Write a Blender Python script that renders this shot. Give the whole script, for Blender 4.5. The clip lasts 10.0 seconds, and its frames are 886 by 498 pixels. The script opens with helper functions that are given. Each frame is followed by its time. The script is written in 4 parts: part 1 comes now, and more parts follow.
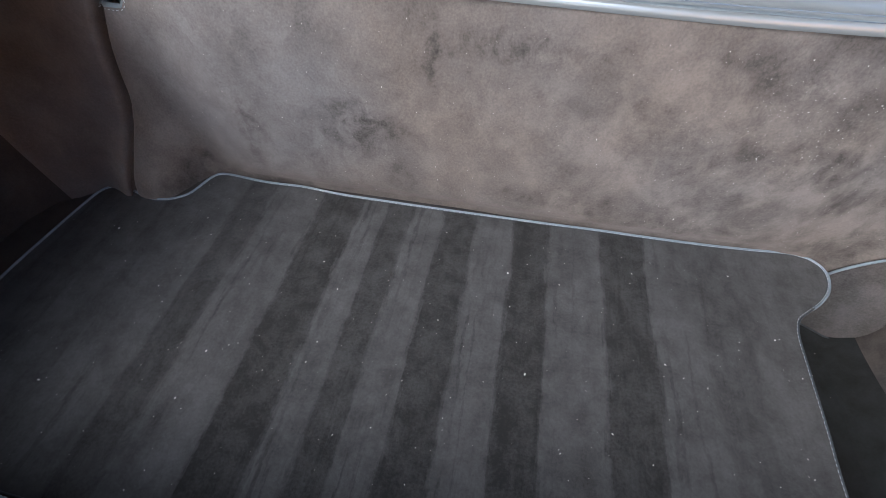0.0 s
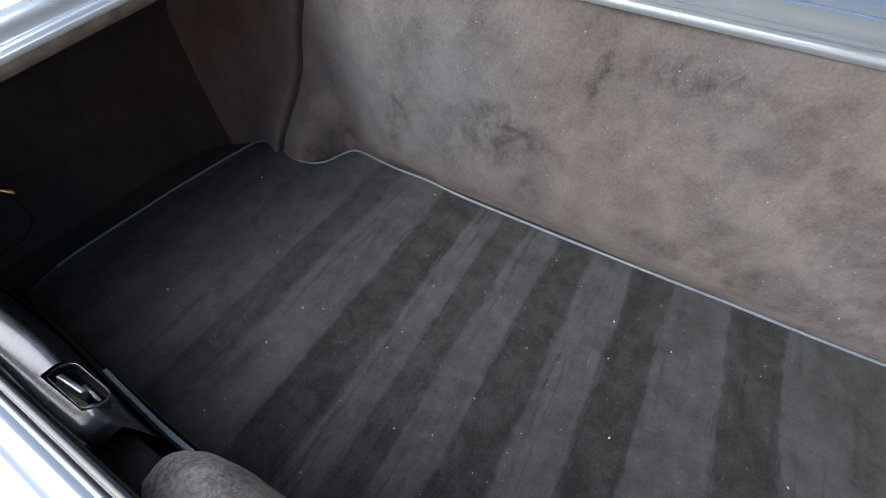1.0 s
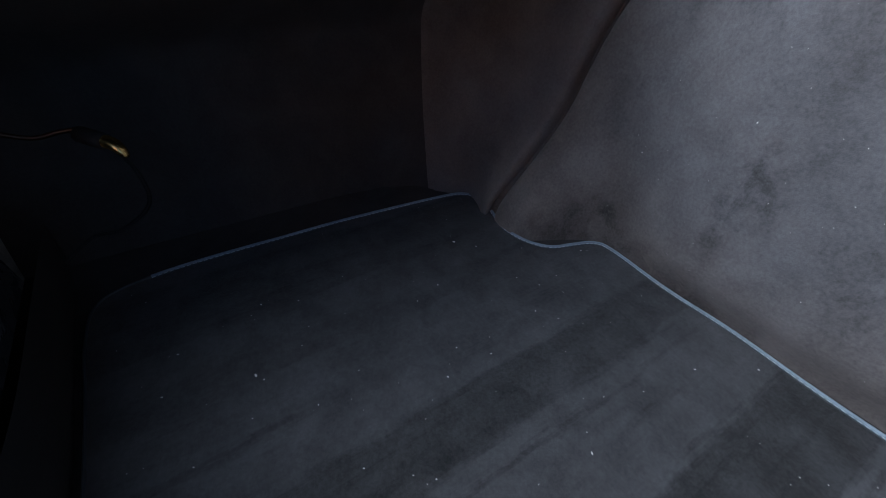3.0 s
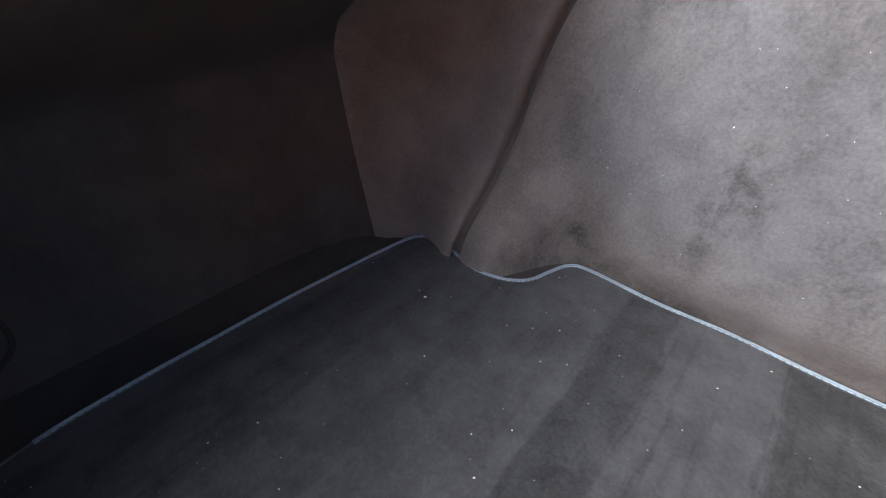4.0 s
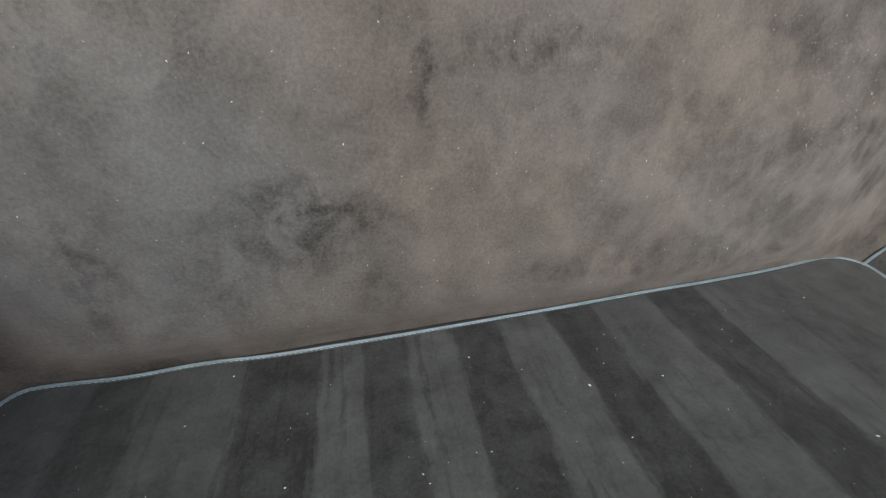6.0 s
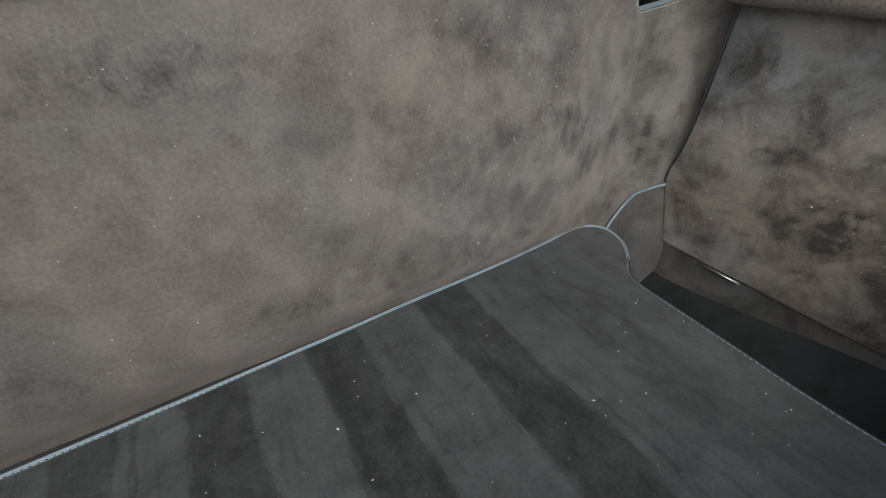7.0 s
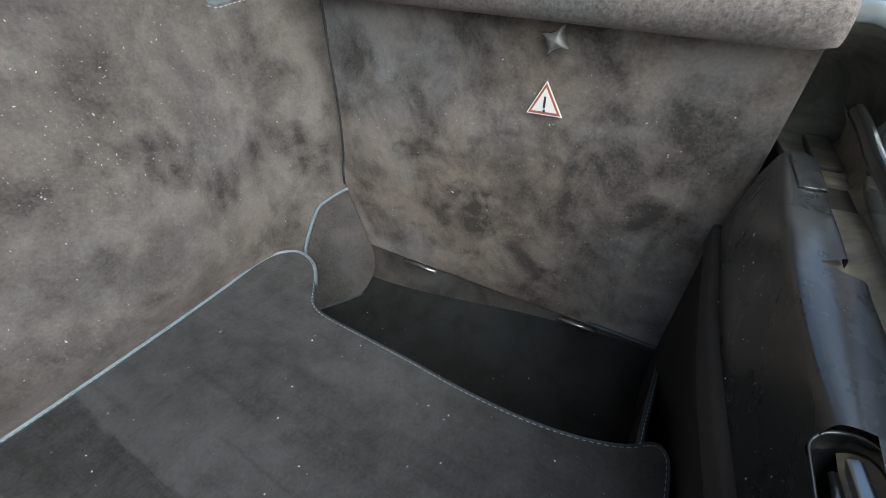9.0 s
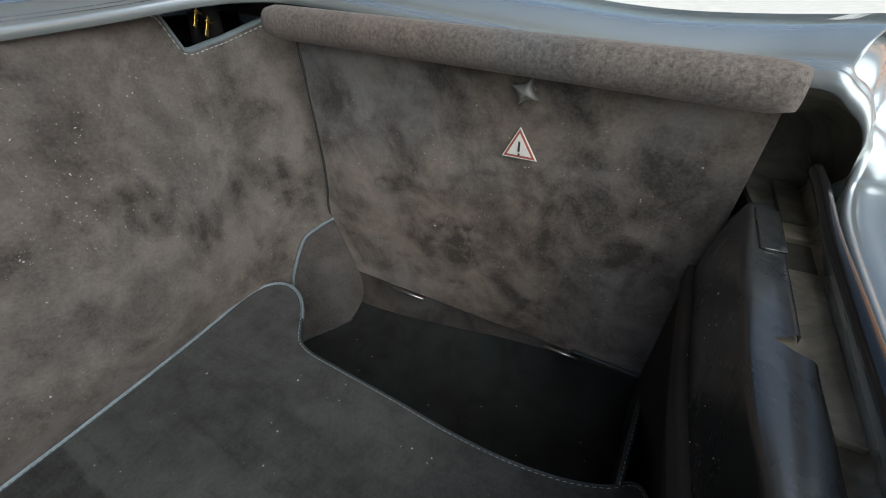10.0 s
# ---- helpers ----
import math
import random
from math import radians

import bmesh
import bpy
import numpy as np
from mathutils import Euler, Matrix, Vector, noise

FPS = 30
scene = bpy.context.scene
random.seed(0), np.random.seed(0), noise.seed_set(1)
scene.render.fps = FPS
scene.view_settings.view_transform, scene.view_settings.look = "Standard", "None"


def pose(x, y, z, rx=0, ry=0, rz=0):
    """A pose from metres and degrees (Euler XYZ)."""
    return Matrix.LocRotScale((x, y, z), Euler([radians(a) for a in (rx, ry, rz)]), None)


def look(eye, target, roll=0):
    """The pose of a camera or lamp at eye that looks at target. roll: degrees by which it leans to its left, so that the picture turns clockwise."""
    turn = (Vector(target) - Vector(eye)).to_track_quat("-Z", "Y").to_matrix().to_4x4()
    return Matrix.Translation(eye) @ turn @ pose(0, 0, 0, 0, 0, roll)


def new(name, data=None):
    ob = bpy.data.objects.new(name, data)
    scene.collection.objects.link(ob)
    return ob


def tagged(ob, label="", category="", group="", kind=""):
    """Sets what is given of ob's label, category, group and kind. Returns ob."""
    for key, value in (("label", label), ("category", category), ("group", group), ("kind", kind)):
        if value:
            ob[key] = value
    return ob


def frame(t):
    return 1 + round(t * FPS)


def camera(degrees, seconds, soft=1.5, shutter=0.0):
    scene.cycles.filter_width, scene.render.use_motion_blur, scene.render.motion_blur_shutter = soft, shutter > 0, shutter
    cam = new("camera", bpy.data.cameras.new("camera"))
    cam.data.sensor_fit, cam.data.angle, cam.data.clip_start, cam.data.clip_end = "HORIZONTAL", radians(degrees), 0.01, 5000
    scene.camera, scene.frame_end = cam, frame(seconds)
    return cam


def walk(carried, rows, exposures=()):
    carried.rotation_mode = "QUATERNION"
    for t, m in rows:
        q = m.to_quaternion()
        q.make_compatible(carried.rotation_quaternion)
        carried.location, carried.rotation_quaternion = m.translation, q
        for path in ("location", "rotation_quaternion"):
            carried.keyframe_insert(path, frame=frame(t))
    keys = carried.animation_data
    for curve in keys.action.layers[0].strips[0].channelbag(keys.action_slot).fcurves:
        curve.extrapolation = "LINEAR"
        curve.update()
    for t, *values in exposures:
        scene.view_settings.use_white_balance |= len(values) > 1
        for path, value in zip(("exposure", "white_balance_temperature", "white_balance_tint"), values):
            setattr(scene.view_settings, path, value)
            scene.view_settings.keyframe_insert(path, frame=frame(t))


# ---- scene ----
cam = camera(95.1, 10.0, soft=0.6)
PATH = [
    (0, (-0.002, 0.159, 0.588), (-0.209, 1.333, -1.018), 2.9),
    (0.5, (-0.017, 0.185, 0.567), (-0.404, 1.297, -1.05), 2.3),
    (1, (-0.04, 0.153, 0.563), (-0.651, 1.233, -1.005), 2.9),
    (1.5, (-0.065, 0.143, 0.545), (-0.921, 1.162, -0.948), 3.7),
    (2, (-0.144, 0.195, 0.473), (-1.218, 1.129, -0.933), 4.2),
    (2.5, (-0.235, 0.227, 0.378), (-1.466, 1.09, -0.942), 3.5),
    (2.7, (-0.278, 0.236, 0.352), (-1.545, 1.087, -0.94), 3.5),
    (3.8, (-0.4, 0.252, 0.318), (-1.572, 1.348, -0.876), 1.1),
    (4, (-0.419, 0.254, 0.324), (-1.487, 1.452, -0.87), 0.9),
    (4.5, (-0.413, 0.273, 0.342), (-1.164, 1.702, -0.838), 0.3),
    (5, (-0.349, 0.281, 0.352), (-0.708, 1.88, -0.795), 0.4),
    (5.5, (-0.269, 0.291, 0.354), (-0.255, 1.965, -0.74), 0.7),
    (6, (-0.179, 0.307, 0.37), (0.161, 1.951, -0.718), 0.9),
    (6.2, (-0.137, 0.31, 0.374), (0.322, 1.92, -0.72), 1.1),
    (7.3, (0.055, 0.296, 0.389), (1.044, 1.615, -0.744), 0.7),
    (7.5, (0.085, 0.288, 0.386), (1.154, 1.534, -0.756), 0.9),
    (8, (0.152, 0.268, 0.389), (1.4, 1.333, -0.755), 1.3),
    (8.5, (0.204, 0.238, 0.383), (1.561, 1.165, -0.757), 1.1),
    (9, (0.256, 0.215, 0.387), (1.664, 1.056, -0.758), 0.2),
    (9.5, (0.285, 0.21, 0.391), (1.713, 1.026, -0.748), -0.8),
    (10, (0.288, 0.209, 0.43), (1.695, 1.041, -0.721), -1.1),
]
EXPOSURES = [(0, 0.6, 5800, 10), (0.5, 0.9, 5750, 10), (1.0, 0.55, 5800, 9), (1.5, -0.65, 5700, 6), (2.0, -0.95, 5500, 5), (2.5, -0.5, 4950, 4), (2.7, -0.42, 4950, 5), (3.8, 1.45, 5700, 11), (5.0, 0.9, 6150, 6), (6.0, 0.23, 6050, 1), (7.5, 0.12, 5900, 1), (8.5, 0.44, 5800, 1), (9.0, 0.54, 5800, 0), (9.5, 0.22, 5700, -2), (10, -0.20, 6000, 2)]
walk(cam, [(t, look(eye, target, roll)) for t, eye, target, roll in PATH], EXPOSURES)

# ---------------------------------------------------------------- world, sun, exposure
world = bpy.data.worlds.new("sky")
scene.world = world
world.use_nodes = True
wn = world.node_tree.nodes
sky = wn.new("ShaderNodeTexSky")
sky.sky_type, sky.sun_disc = "NISHITA", False
SUN_EL, SUN_AZ = 45.0, 218.0          # elevation, compass from +y clockwise
sky.dust_density, sky.air_density = 5.0, 1.0
sky.sun_elevation, sky.sun_rotation = radians(SUN_EL), radians(SUN_AZ)
wn["Background"].inputs["Strength"].default_value = 0.15
world.node_tree.links.new(sky.outputs[0], wn["Background"].inputs["Color"])
sun_data = bpy.data.lights.new("sun", "SUN")
sun_data.energy, sun_data.angle, sun_data.color = 3.4, radians(84), (1.0, 0.95, 0.90)
sun = new("sun", sun_data)
sdir = Vector((math.sin(radians(SUN_AZ)) * math.cos(radians(SUN_EL)), math.cos(radians(SUN_AZ)) * math.cos(radians(SUN_EL)), math.sin(radians(SUN_EL))))
sun.matrix_world = look(sdir * 5, (0, 0, 0))


# ---------------------------------------------------------------- materials
def material(name, color, rough=0.6, metal=0.0, sheen=0.0, coat=0.0):
    m = bpy.data.materials.new(name)
    m.use_nodes = True
    b = m.node_tree.nodes["Principled BSDF"]
    b.inputs["Base Color"].default_value = (*color, 1)
    b.inputs["Roughness"].default_value, b.inputs["Metallic"].default_value = rough, metal
    b.inputs["Sheen Weight"].default_value, b.inputs["Coat Weight"].default_value = sheen, coat
    b.inputs["Sheen Roughness"].default_value = 0.6
    return m, m.node_tree, b


def node(tree, kind, **values):
    n = tree.nodes.new(kind)
    for key, value in values.items():
        n.inputs[key].default_value = value
    return n


def math_node(tree, op, a, b=None, c=None, clamp=False):
    n = tree.nodes.new("ShaderNodeMath")
    n.operation, n.use_clamp = op, clamp
    for i, v in enumerate((a, b, c)):
        if v is None:
            continue
        if isinstance(v, (int, float)):
            n.inputs[i].default_value = v
        else:
            tree.links.new(v, n.inputs[i])
    return n.outputs[0]


def coords(tree, scale=(1, 1, 1)):
    g = tree.nodes.new("ShaderNodeNewGeometry")
    mp = tree.nodes.new("ShaderNodeMapping")
    mp.inputs["Scale"].default_value = scale
    tree.links.new(g.outputs["Position"], mp.inputs["Vector"])
    return mp.outputs[0]


def noise_out(tree, vec, scale, detail=4, rough=0.55, distortion=0.0):
    n = node(tree, "ShaderNodeTexNoise", Scale=scale, Detail=detail, Roughness=rough, Distortion=distortion)
    tree.links.new(vec, n.inputs["Vector"])
    return n.outputs["Fac"]


def ramp(tree, fac, stops):
    r = tree.nodes.new("ShaderNodeValToRGB")
    e = r.color_ramp.elements
    while len(e) < len(stops):
        e.new(0.5)
    for el, (p, v) in zip(e, stops):
        el.position = p
        el.color = (v, v, v, 1) if isinstance(v, (int, float)) else (*v, 1)
    tree.links.new(fac, r.inputs[0])
    return r.outputs[0]


def bump(tree, bsdf, height, strength, dist=0.001):
    b = node(tree, "ShaderNodeBump", Strength=strength, Distance=dist)
    tree.links.new(height, b.inputs["Height"])
    tree.links.new(b.outputs[0], bsdf.inputs["Normal"])


def tint(tree, color, value):
    """The colour times a value."""
    v = tree.nodes.new("ShaderNodeVectorMath")
    v.operation = "SCALE"
    if isinstance(color, tuple):
        v.inputs[0].default_value = color
    else:
        tree.links.new(color, v.inputs[0])
    tree.links.new(value, v.inputs["Scale"])
    return v.outputs[0]


def separate(tree, vec):
    s = tree.nodes.new("ShaderNodeSeparateXYZ")
    tree.links.new(vec, s.inputs[0])
    return s.outputs


def blob(tree, u, v, u0, v0, ru, rv, amount):
    """A soft worn patch of the nap: amount at its middle, none outside."""
    du = math_node(tree, "DIVIDE", math_node(tree, "SUBTRACT", u, u0), ru)
    dv = math_node(tree, "DIVIDE", math_node(tree, "SUBTRACT", v, v0), rv)
    d = math_node(tree, "ADD", math_node(tree, "MULTIPLY", du, du), math_node(tree, "MULTIPLY", dv, dv))
    k = math_node(tree, "MULTIPLY", math_node(tree, "SUBTRACT", 1.0, d, clamp=True), 1.3)
    k = math_node(tree, "MINIMUM", k, 1.0)
    return math_node(tree, "MULTIPLY", k, amount)


def stroke(tree, u, v, x0, z0, x1, z1, width, amount):
    """A finger stroke from one place to another, soft at its sides."""
    dx, dz = x1 - x0, z1 - z0
    a, b = math_node(tree, "SUBTRACT", u, x0), math_node(tree, "SUBTRACT", v, z0)
    k = 1 / (dx * dx + dz * dz)
    along = math_node(tree, "MULTIPLY_ADD", a, dx * k, math_node(tree, "MULTIPLY", b, dz * k), clamp=True)
    ex, ez = math_node(tree, "MULTIPLY_ADD", along, -dx, a), math_node(tree, "MULTIPLY_ADD", along, -dz, b)
    d = math_node(tree, "SQRT", math_node(tree, "ADD", math_node(tree, "MULTIPLY", ex, ex), math_node(tree, "MULTIPLY", ez, ez)))
    return math_node(tree, "MULTIPLY", math_node(tree, "MULTIPLY_ADD", d, -1 / width, 1.0, clamp=True), amount)


def suede(name, color, marks=(), contrast=0.5, axis="x", sheen=0.25, seed=0.0, focus=None, calm=None, cool=None, grainy=1.0, nap=300.0, strokes=()):
    """Brushed suede: blotches of laid nap, finger marks and a fine grain."""
    m, t, b = material(name, color, 0.92, 0, sheen)
    b.inputs["Sheen Tint"].default_value = (0.75, 0.66, 0.62, 1)
    p = coords(t)
    off = t.nodes.new("ShaderNodeVectorMath")
    off.inputs[1].default_value = (seed, seed * 1.7, -seed)
    t.links.new(p, off.inputs[0])
    p2 = off.outputs[0]
    soft = ramp(t, noise_out(t, p2, 6.5, 5, 0.60), [(0.30, 0.0), (0.70, 1.0)])
    patch = ramp(t, noise_out(t, p2, 15.0, 4, 0.60, 0.35), [(0.36, 0.0), (0.62, 1.0)])
    where = ramp(t, noise_out(t, p2, 5.0, 2), [(0.50, 0.0), (0.72, 0.5)])
    touch = ramp(t, noise_out(t, coords(t, (1.0, 1.0, 0.6)), 36.0, 2, 0.5, 0.5), [(0.52, 0.0), (0.66, 1.0)])
    if focus:
        sp = separate(t, p)
        where = math_node(t, "ADD", where, blob(t, sp[0] if axis == "x" else sp[1], sp[2], *focus), clamp=True)
    touch = math_node(t, "MULTIPLY", touch, where)
    fine = noise_out(t, p2, nap, 4, 0.75)
    grain = noise_out(t, p2, 900.0, 2, 0.6)
    if calm:
        # the nap lies smoother away from where hands reach
        mr = node(t, "ShaderNodeMapRange", **{"From Min": calm[0], "From Max": calm[1], "To Min": calm[2], "To Max": 1.0})
        t.links.new(separate(t, p)[0], mr.inputs["Value"])
        patch = math_node(t, "MULTIPLY_ADD", math_node(t, "SUBTRACT", patch, 0.5), mr.outputs[0], 0.5)
        soft = math_node(t, "MULTIPLY_ADD", math_node(t, "SUBTRACT", soft, 0.5), mr.outputs[0], 0.5)
    v = math_node(t, "ADD", math_node(t, "MULTIPLY_ADD", soft, 0.95 * contrast, -0.475 * contrast), math_node(t, "MULTIPLY_ADD", patch, 0.95 * contrast, -0.475 * contrast))
    v = math_node(t, "ADD", v, math_node(t, "MULTIPLY", touch, -0.75 * contrast))
    v = math_node(t, "ADD", v, math_node(t, "MULTIPLY_ADD", fine, grainy, -0.5 * grainy))
    v = math_node(t, "ADD", v, 1.05)
    if marks:
        s = separate(t, p)
        u = s[0] if axis == "x" else s[1]
        warp = math_node(t, "MULTIPLY_ADD", noise_out(t, p2, 22.0, 7, 0.75), 0.07, -0.035)
        u2, w2 = math_node(t, "ADD", u, warp), math_node(t, "ADD", s[2], math_node(t, "MULTIPLY_ADD", noise_out(t, p2, 27.0, 7, 0.75), 0.06, -0.030))
        broken = ramp(t, noise_out(t, coords(t, (1.0, 1.0, 0.7)), 38.0, 7, 0.72, 0.6), [(0.40, 0.0), (0.62, 1.5)])
        for mk in marks:
            v = math_node(t, "ADD", v, math_node(t, "MULTIPLY", blob(t, u2, w2, mk[0], mk[1], mk[2] * 1.35 + 0.004, mk[3] * 1.35 + 0.004, mk[4] * 1.4), broken))
        u3 = math_node(t, "ADD", u, math_node(t, "MULTIPLY", warp, 0.35))
        w3 = math_node(t, "ADD", s[2], math_node(t, "MULTIPLY_ADD", noise_out(t, p2, 27.0, 7, 0.75), 0.02, -0.010))
        uneven = math_node(t, "MULTIPLY_ADD", broken, 0.42, 0.34)
        for st in strokes:
            v = math_node(t, "ADD", v, math_node(t, "MULTIPLY", stroke(t, u3, w3, *st), uneven))
    v = math_node(t, "MAXIMUM", v, 0.22)
    mixc = t.nodes.new("ShaderNodeMix")
    mixc.data_type = "RGBA"
    g = sum(color) / 3
    mixc.inputs[6].default_value = (color[0] * 1.02, color[1] * 0.995, color[2] * 0.965, 1)
    mixc.inputs[7].default_value = (g * 0.95, g * 0.955, g * 1.0, 1)
    drift = ramp(t, noise_out(t, p2, 4.5, 4, 0.6), [(0.38, 0.0), (0.66, 1.0)])
    if cool:
        sp = separate(t, p)
        drift = math_node(t, "ADD", math_node(t, "MULTIPLY", drift, 0.4), blob(t, sp[0], sp[2], *cool), clamp=True)
    t.links.new(drift, mixc.inputs[0])
    t.links.new(tint(t, mixc.outputs[2], v), b.inputs["Base Color"])
    bump(t, b, math_node(t, "ADD", fine, math_node(t, "MULTIPLY", grain, 0.8)), 0.16 * grainy, 0.0010)
    return m


TAUPE = (0.111, 0.0988, 0.0908)
# worn patches and brush strokes of the nap: place along the panel, height, reach, strength
WALL_MARKS = [
    (-0.44, 0.14, 0.016, 0.06, -0.22), (-0.25, 0.20, 0.045, 0.020, -0.22), (-0.225, 0.175, 0.06, 0.022, -0.22), (-0.29, 0.135, 0.07, 0.025, -0.20), (-0.32, 0.088, 0.06, 0.018, -0.16), (-0.122, 0.29, 0.006, 0.05, -0.18),
    (-0.01, 0.325, 0.09, 0.018, -0.24), (0.08, 0.075, 0.08, 0.012, -0.18), (-0.34, 0.345, 0.09, 0.02, -0.09), (-0.48, 0.25, 0.10, 0.09, -0.07), (-0.05, 0.21, 0.12, 0.06, 0.09), (-0.58, 0.02, 0.04, 0.03, -0.20),
    (-0.47, 0.0, 0.06, 0.03, -0.22),
]
WALL_MARKS_FAR = [
    (0.155, 0.050, 0.014, 0.010, -0.22), (0.188, 0.09, 0.010, 0.04, -0.12), (0.257, 0.285, 0.010, 0.016, -0.20), (0.170, 0.272, 0.010, 0.014, -0.22), (0.36, 0.323, 0.022, 0.010, 0.32), (0.42, 0.19, 0.05, 0.02, 0.13),
    (0.33, 0.05, 0.10, 0.02, -0.17), (0.30, 0.20, 0.22, 0.10, 0.10), (0.64, 0.31, 0.05, 0.05, 0.13), (0.65, 0.30, 0.03, 0.04, -0.10),
]
FLAP_MARKS = [(0.45, 0.12, 0.06, 0.02, -0.22), (0.44, 0.09, 0.05, 0.015, -0.18), (0.50, 0.22, 0.12, 0.08, 0.12),
              (0.24, 0.16, 0.05, 0.06, -0.2), (0.62, 0.06, 0.03, 0.05, -0.2), (0.4, 0.24, 0.05, 0.04, 0.12), (0.18, 0.25, 0.05, 0.05, -0.12)]
WALL_STROKES = [
    (0.010, 0.086, 0.158, 0.048, 0.010, -0.27), (-0.08, 0.314, 0.050, 0.329, 0.010, -0.22), (0.03, 0.338, -0.03, 0.305, 0.011, -0.19), (0.06, 0.345, 0.01, 0.300, 0.008, -0.15), (-0.124, 0.222, -0.120, 0.312, 0.006, -0.19),
    (-0.437, 0.190, -0.446, 0.090, 0.012, -0.26), (-0.428, 0.188, -0.400, 0.140, 0.007, -0.14), (-0.34, 0.195, -0.28, 0.140, 0.016, -0.15), (-0.25, 0.190, -0.14, 0.178, 0.012, -0.19), (-0.53, 0.010, -0.45, 0.012, 0.014, -0.24),
    (-0.34, 0.006, -0.20, 0.008, 0.012, -0.18), (-0.58, 0.038, -0.54, 0.060, 0.010, -0.18),
]
WALL_STROKES_FAR = [
    (0.158, 0.048, 0.190, 0.108, 0.008, -0.18), (0.271, 0.032, 0.372, 0.112, 0.012, -0.20), (0.313, 0.045, 0.40, 0.18, 0.012, -0.19), (0.343, 0.074, 0.45, 0.150, 0.011, -0.18), (0.30, 0.012, 0.52, 0.050, 0.014, -0.20),
    (0.40, 0.180, 0.47, 0.134, 0.009, -0.16), (0.385, 0.110, 0.44, 0.195, 0.008, 0.15), (0.36, 0.20, 0.43, 0.225, 0.012, -0.14), (0.16, 0.008, 0.30, 0.020, 0.012, -0.16),
]
# single finger dabs: place along the panel, height, half length
WALL_DABS = [
    (0.455, 0.228, 0.010), (0.479, 0.224, 0.008), (0.530, 0.211, 0.007), (0.523, 0.191, 0.005), (0.452, 0.199, 0.009), (0.475, 0.180, 0.010), (0.548, 0.157, 0.013), (0.537, 0.127, 0.008),
    (0.591, 0.169, 0.009), (0.582, 0.143, 0.012), (0.640, 0.155, 0.005), (0.645, 0.121, 0.007), (0.613, 0.123, 0.008), (0.601, 0.105, 0.005), (0.597, 0.078, 0.010), (0.625, 0.107, 0.005),
    (0.665, 0.178, 0.012), (0.675, 0.145, 0.006), (0.664, 0.124, 0.010), (0.696, 0.146, 0.006), (0.695, 0.111, 0.006), (0.708, 0.200, 0.010), (0.517, 0.132, 0.012), (0.498, 0.160, 0.008),
]
FLAP_DABS = [
    (0.450, 0.144, 0.012), (0.449, 0.131, 0.010), (0.423, 0.134, 0.013), (0.421, 0.114, 0.016), (0.427, 0.086, 0.016), (0.417, 0.075, 0.013), (0.536, 0.045, 0.012), (0.475, 0.098, 0.010),
    (0.440, 0.025, 0.010), (0.316, 0.036, 0.012), (0.569, 0.067, 0.008), (0.642, 0.055, 0.008), (0.554, 0.180, 0.008), (0.539, 0.204, 0.008), (0.430, 0.210, 0.008), (0.389, 0.227, 0.008),
]
# the last stroke is a dark strip along the panel's foot
WALL_STROKES_NEAR = [(x - 0.15 * h, z + h, x + 0.15 * h, z - h, 0.0110, -0.66) for x, z, h in WALL_DABS] + [(0.627, 0.035, 0.615, 0.008, 0.030, -0.70), (0.578, 0.050, 0.548, 0.030, 0.024, -0.56), (0.528, 0.100, 0.518, 0.080, 0.020, -0.50), (0.432, 0.178, 0.420, 0.155, 0.018, -0.48), (0.30, 0.004, 0.55, 0.012, 0.020, -0.40)]
M_WALL = suede("suede_wall", TAUPE, WALL_MARKS + WALL_MARKS_FAR, 0.90, focus=(0.46, 0.20, 0.14, 0.12, 0.2), calm=(0.02, 0.36, 0.50), cool=(-0.42, 0.22, 0.26, 0.22, 0.8), grainy=1.35, strokes=WALL_STROKES + WALL_STROKES_FAR + WALL_STROKES_NEAR)
FLAP_STROKES = [(0.49, 0.135, 0.42, 0.118, 0.009, -0.34), (0.455, 0.105, 0.405, 0.098, 0.007, -0.34), (0.46, 0.072, 0.42, 0.062, 0.006, -0.30), (0.56, 0.05, 0.52, 0.02, 0.012, -0.26), (0.30, 0.20, 0.27, 0.12, 0.014, -0.26),
                (0.64, 0.09, 0.60, 0.045, 0.010, -0.28), (0.24, 0.245, 0.19, 0.225, 0.012, 0.22), (0.44, 0.02, 0.38, 0.0, 0.012, -0.26), (0.645, 0.25, 0.60, 0.245, 0.006, -0.2)]
FLAP_STROKES += [(y - h, z + 0.002, y + h, z - 0.002, 0.0075, -0.72) for y, z, h in FLAP_DABS]
M_FLAP = suede("suede_flap", (0.116, 0.0995, 0.088), FLAP_MARKS, 1.22, "y", 0.25, 3.1, (0.45, 0.12, 0.12, 0.09, 0.3), grainy=1.45, strokes=FLAP_STROKES)
M_LINING = suede("suede_lining", TAUPE, (), 0.35, "x", 0.2, 5.3)
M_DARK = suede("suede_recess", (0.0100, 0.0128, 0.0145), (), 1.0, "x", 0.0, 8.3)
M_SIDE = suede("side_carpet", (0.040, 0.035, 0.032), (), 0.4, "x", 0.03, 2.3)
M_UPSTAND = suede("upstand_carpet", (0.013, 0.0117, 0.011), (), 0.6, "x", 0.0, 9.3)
M_RECESS = suede("recess_side_carpet", (0.052, 0.045, 0.041), (), 0.8, "x", 0.0, 4.3)
M_RECESS_BACK = suede("recess_back_carpet", (0.070, 0.063, 0.061), (), 0.6, "x", 0.1, 7.7, grainy=1.4)
# brushed carpet again, lightened in colour for the skylight on the sill cover
M_HUMP = suede("sill_carpet_skylit", (0.23, 0.197, 0.174), (), 0.7, "x", 0.3, 6.1, grainy=3.6, nap=210.0)
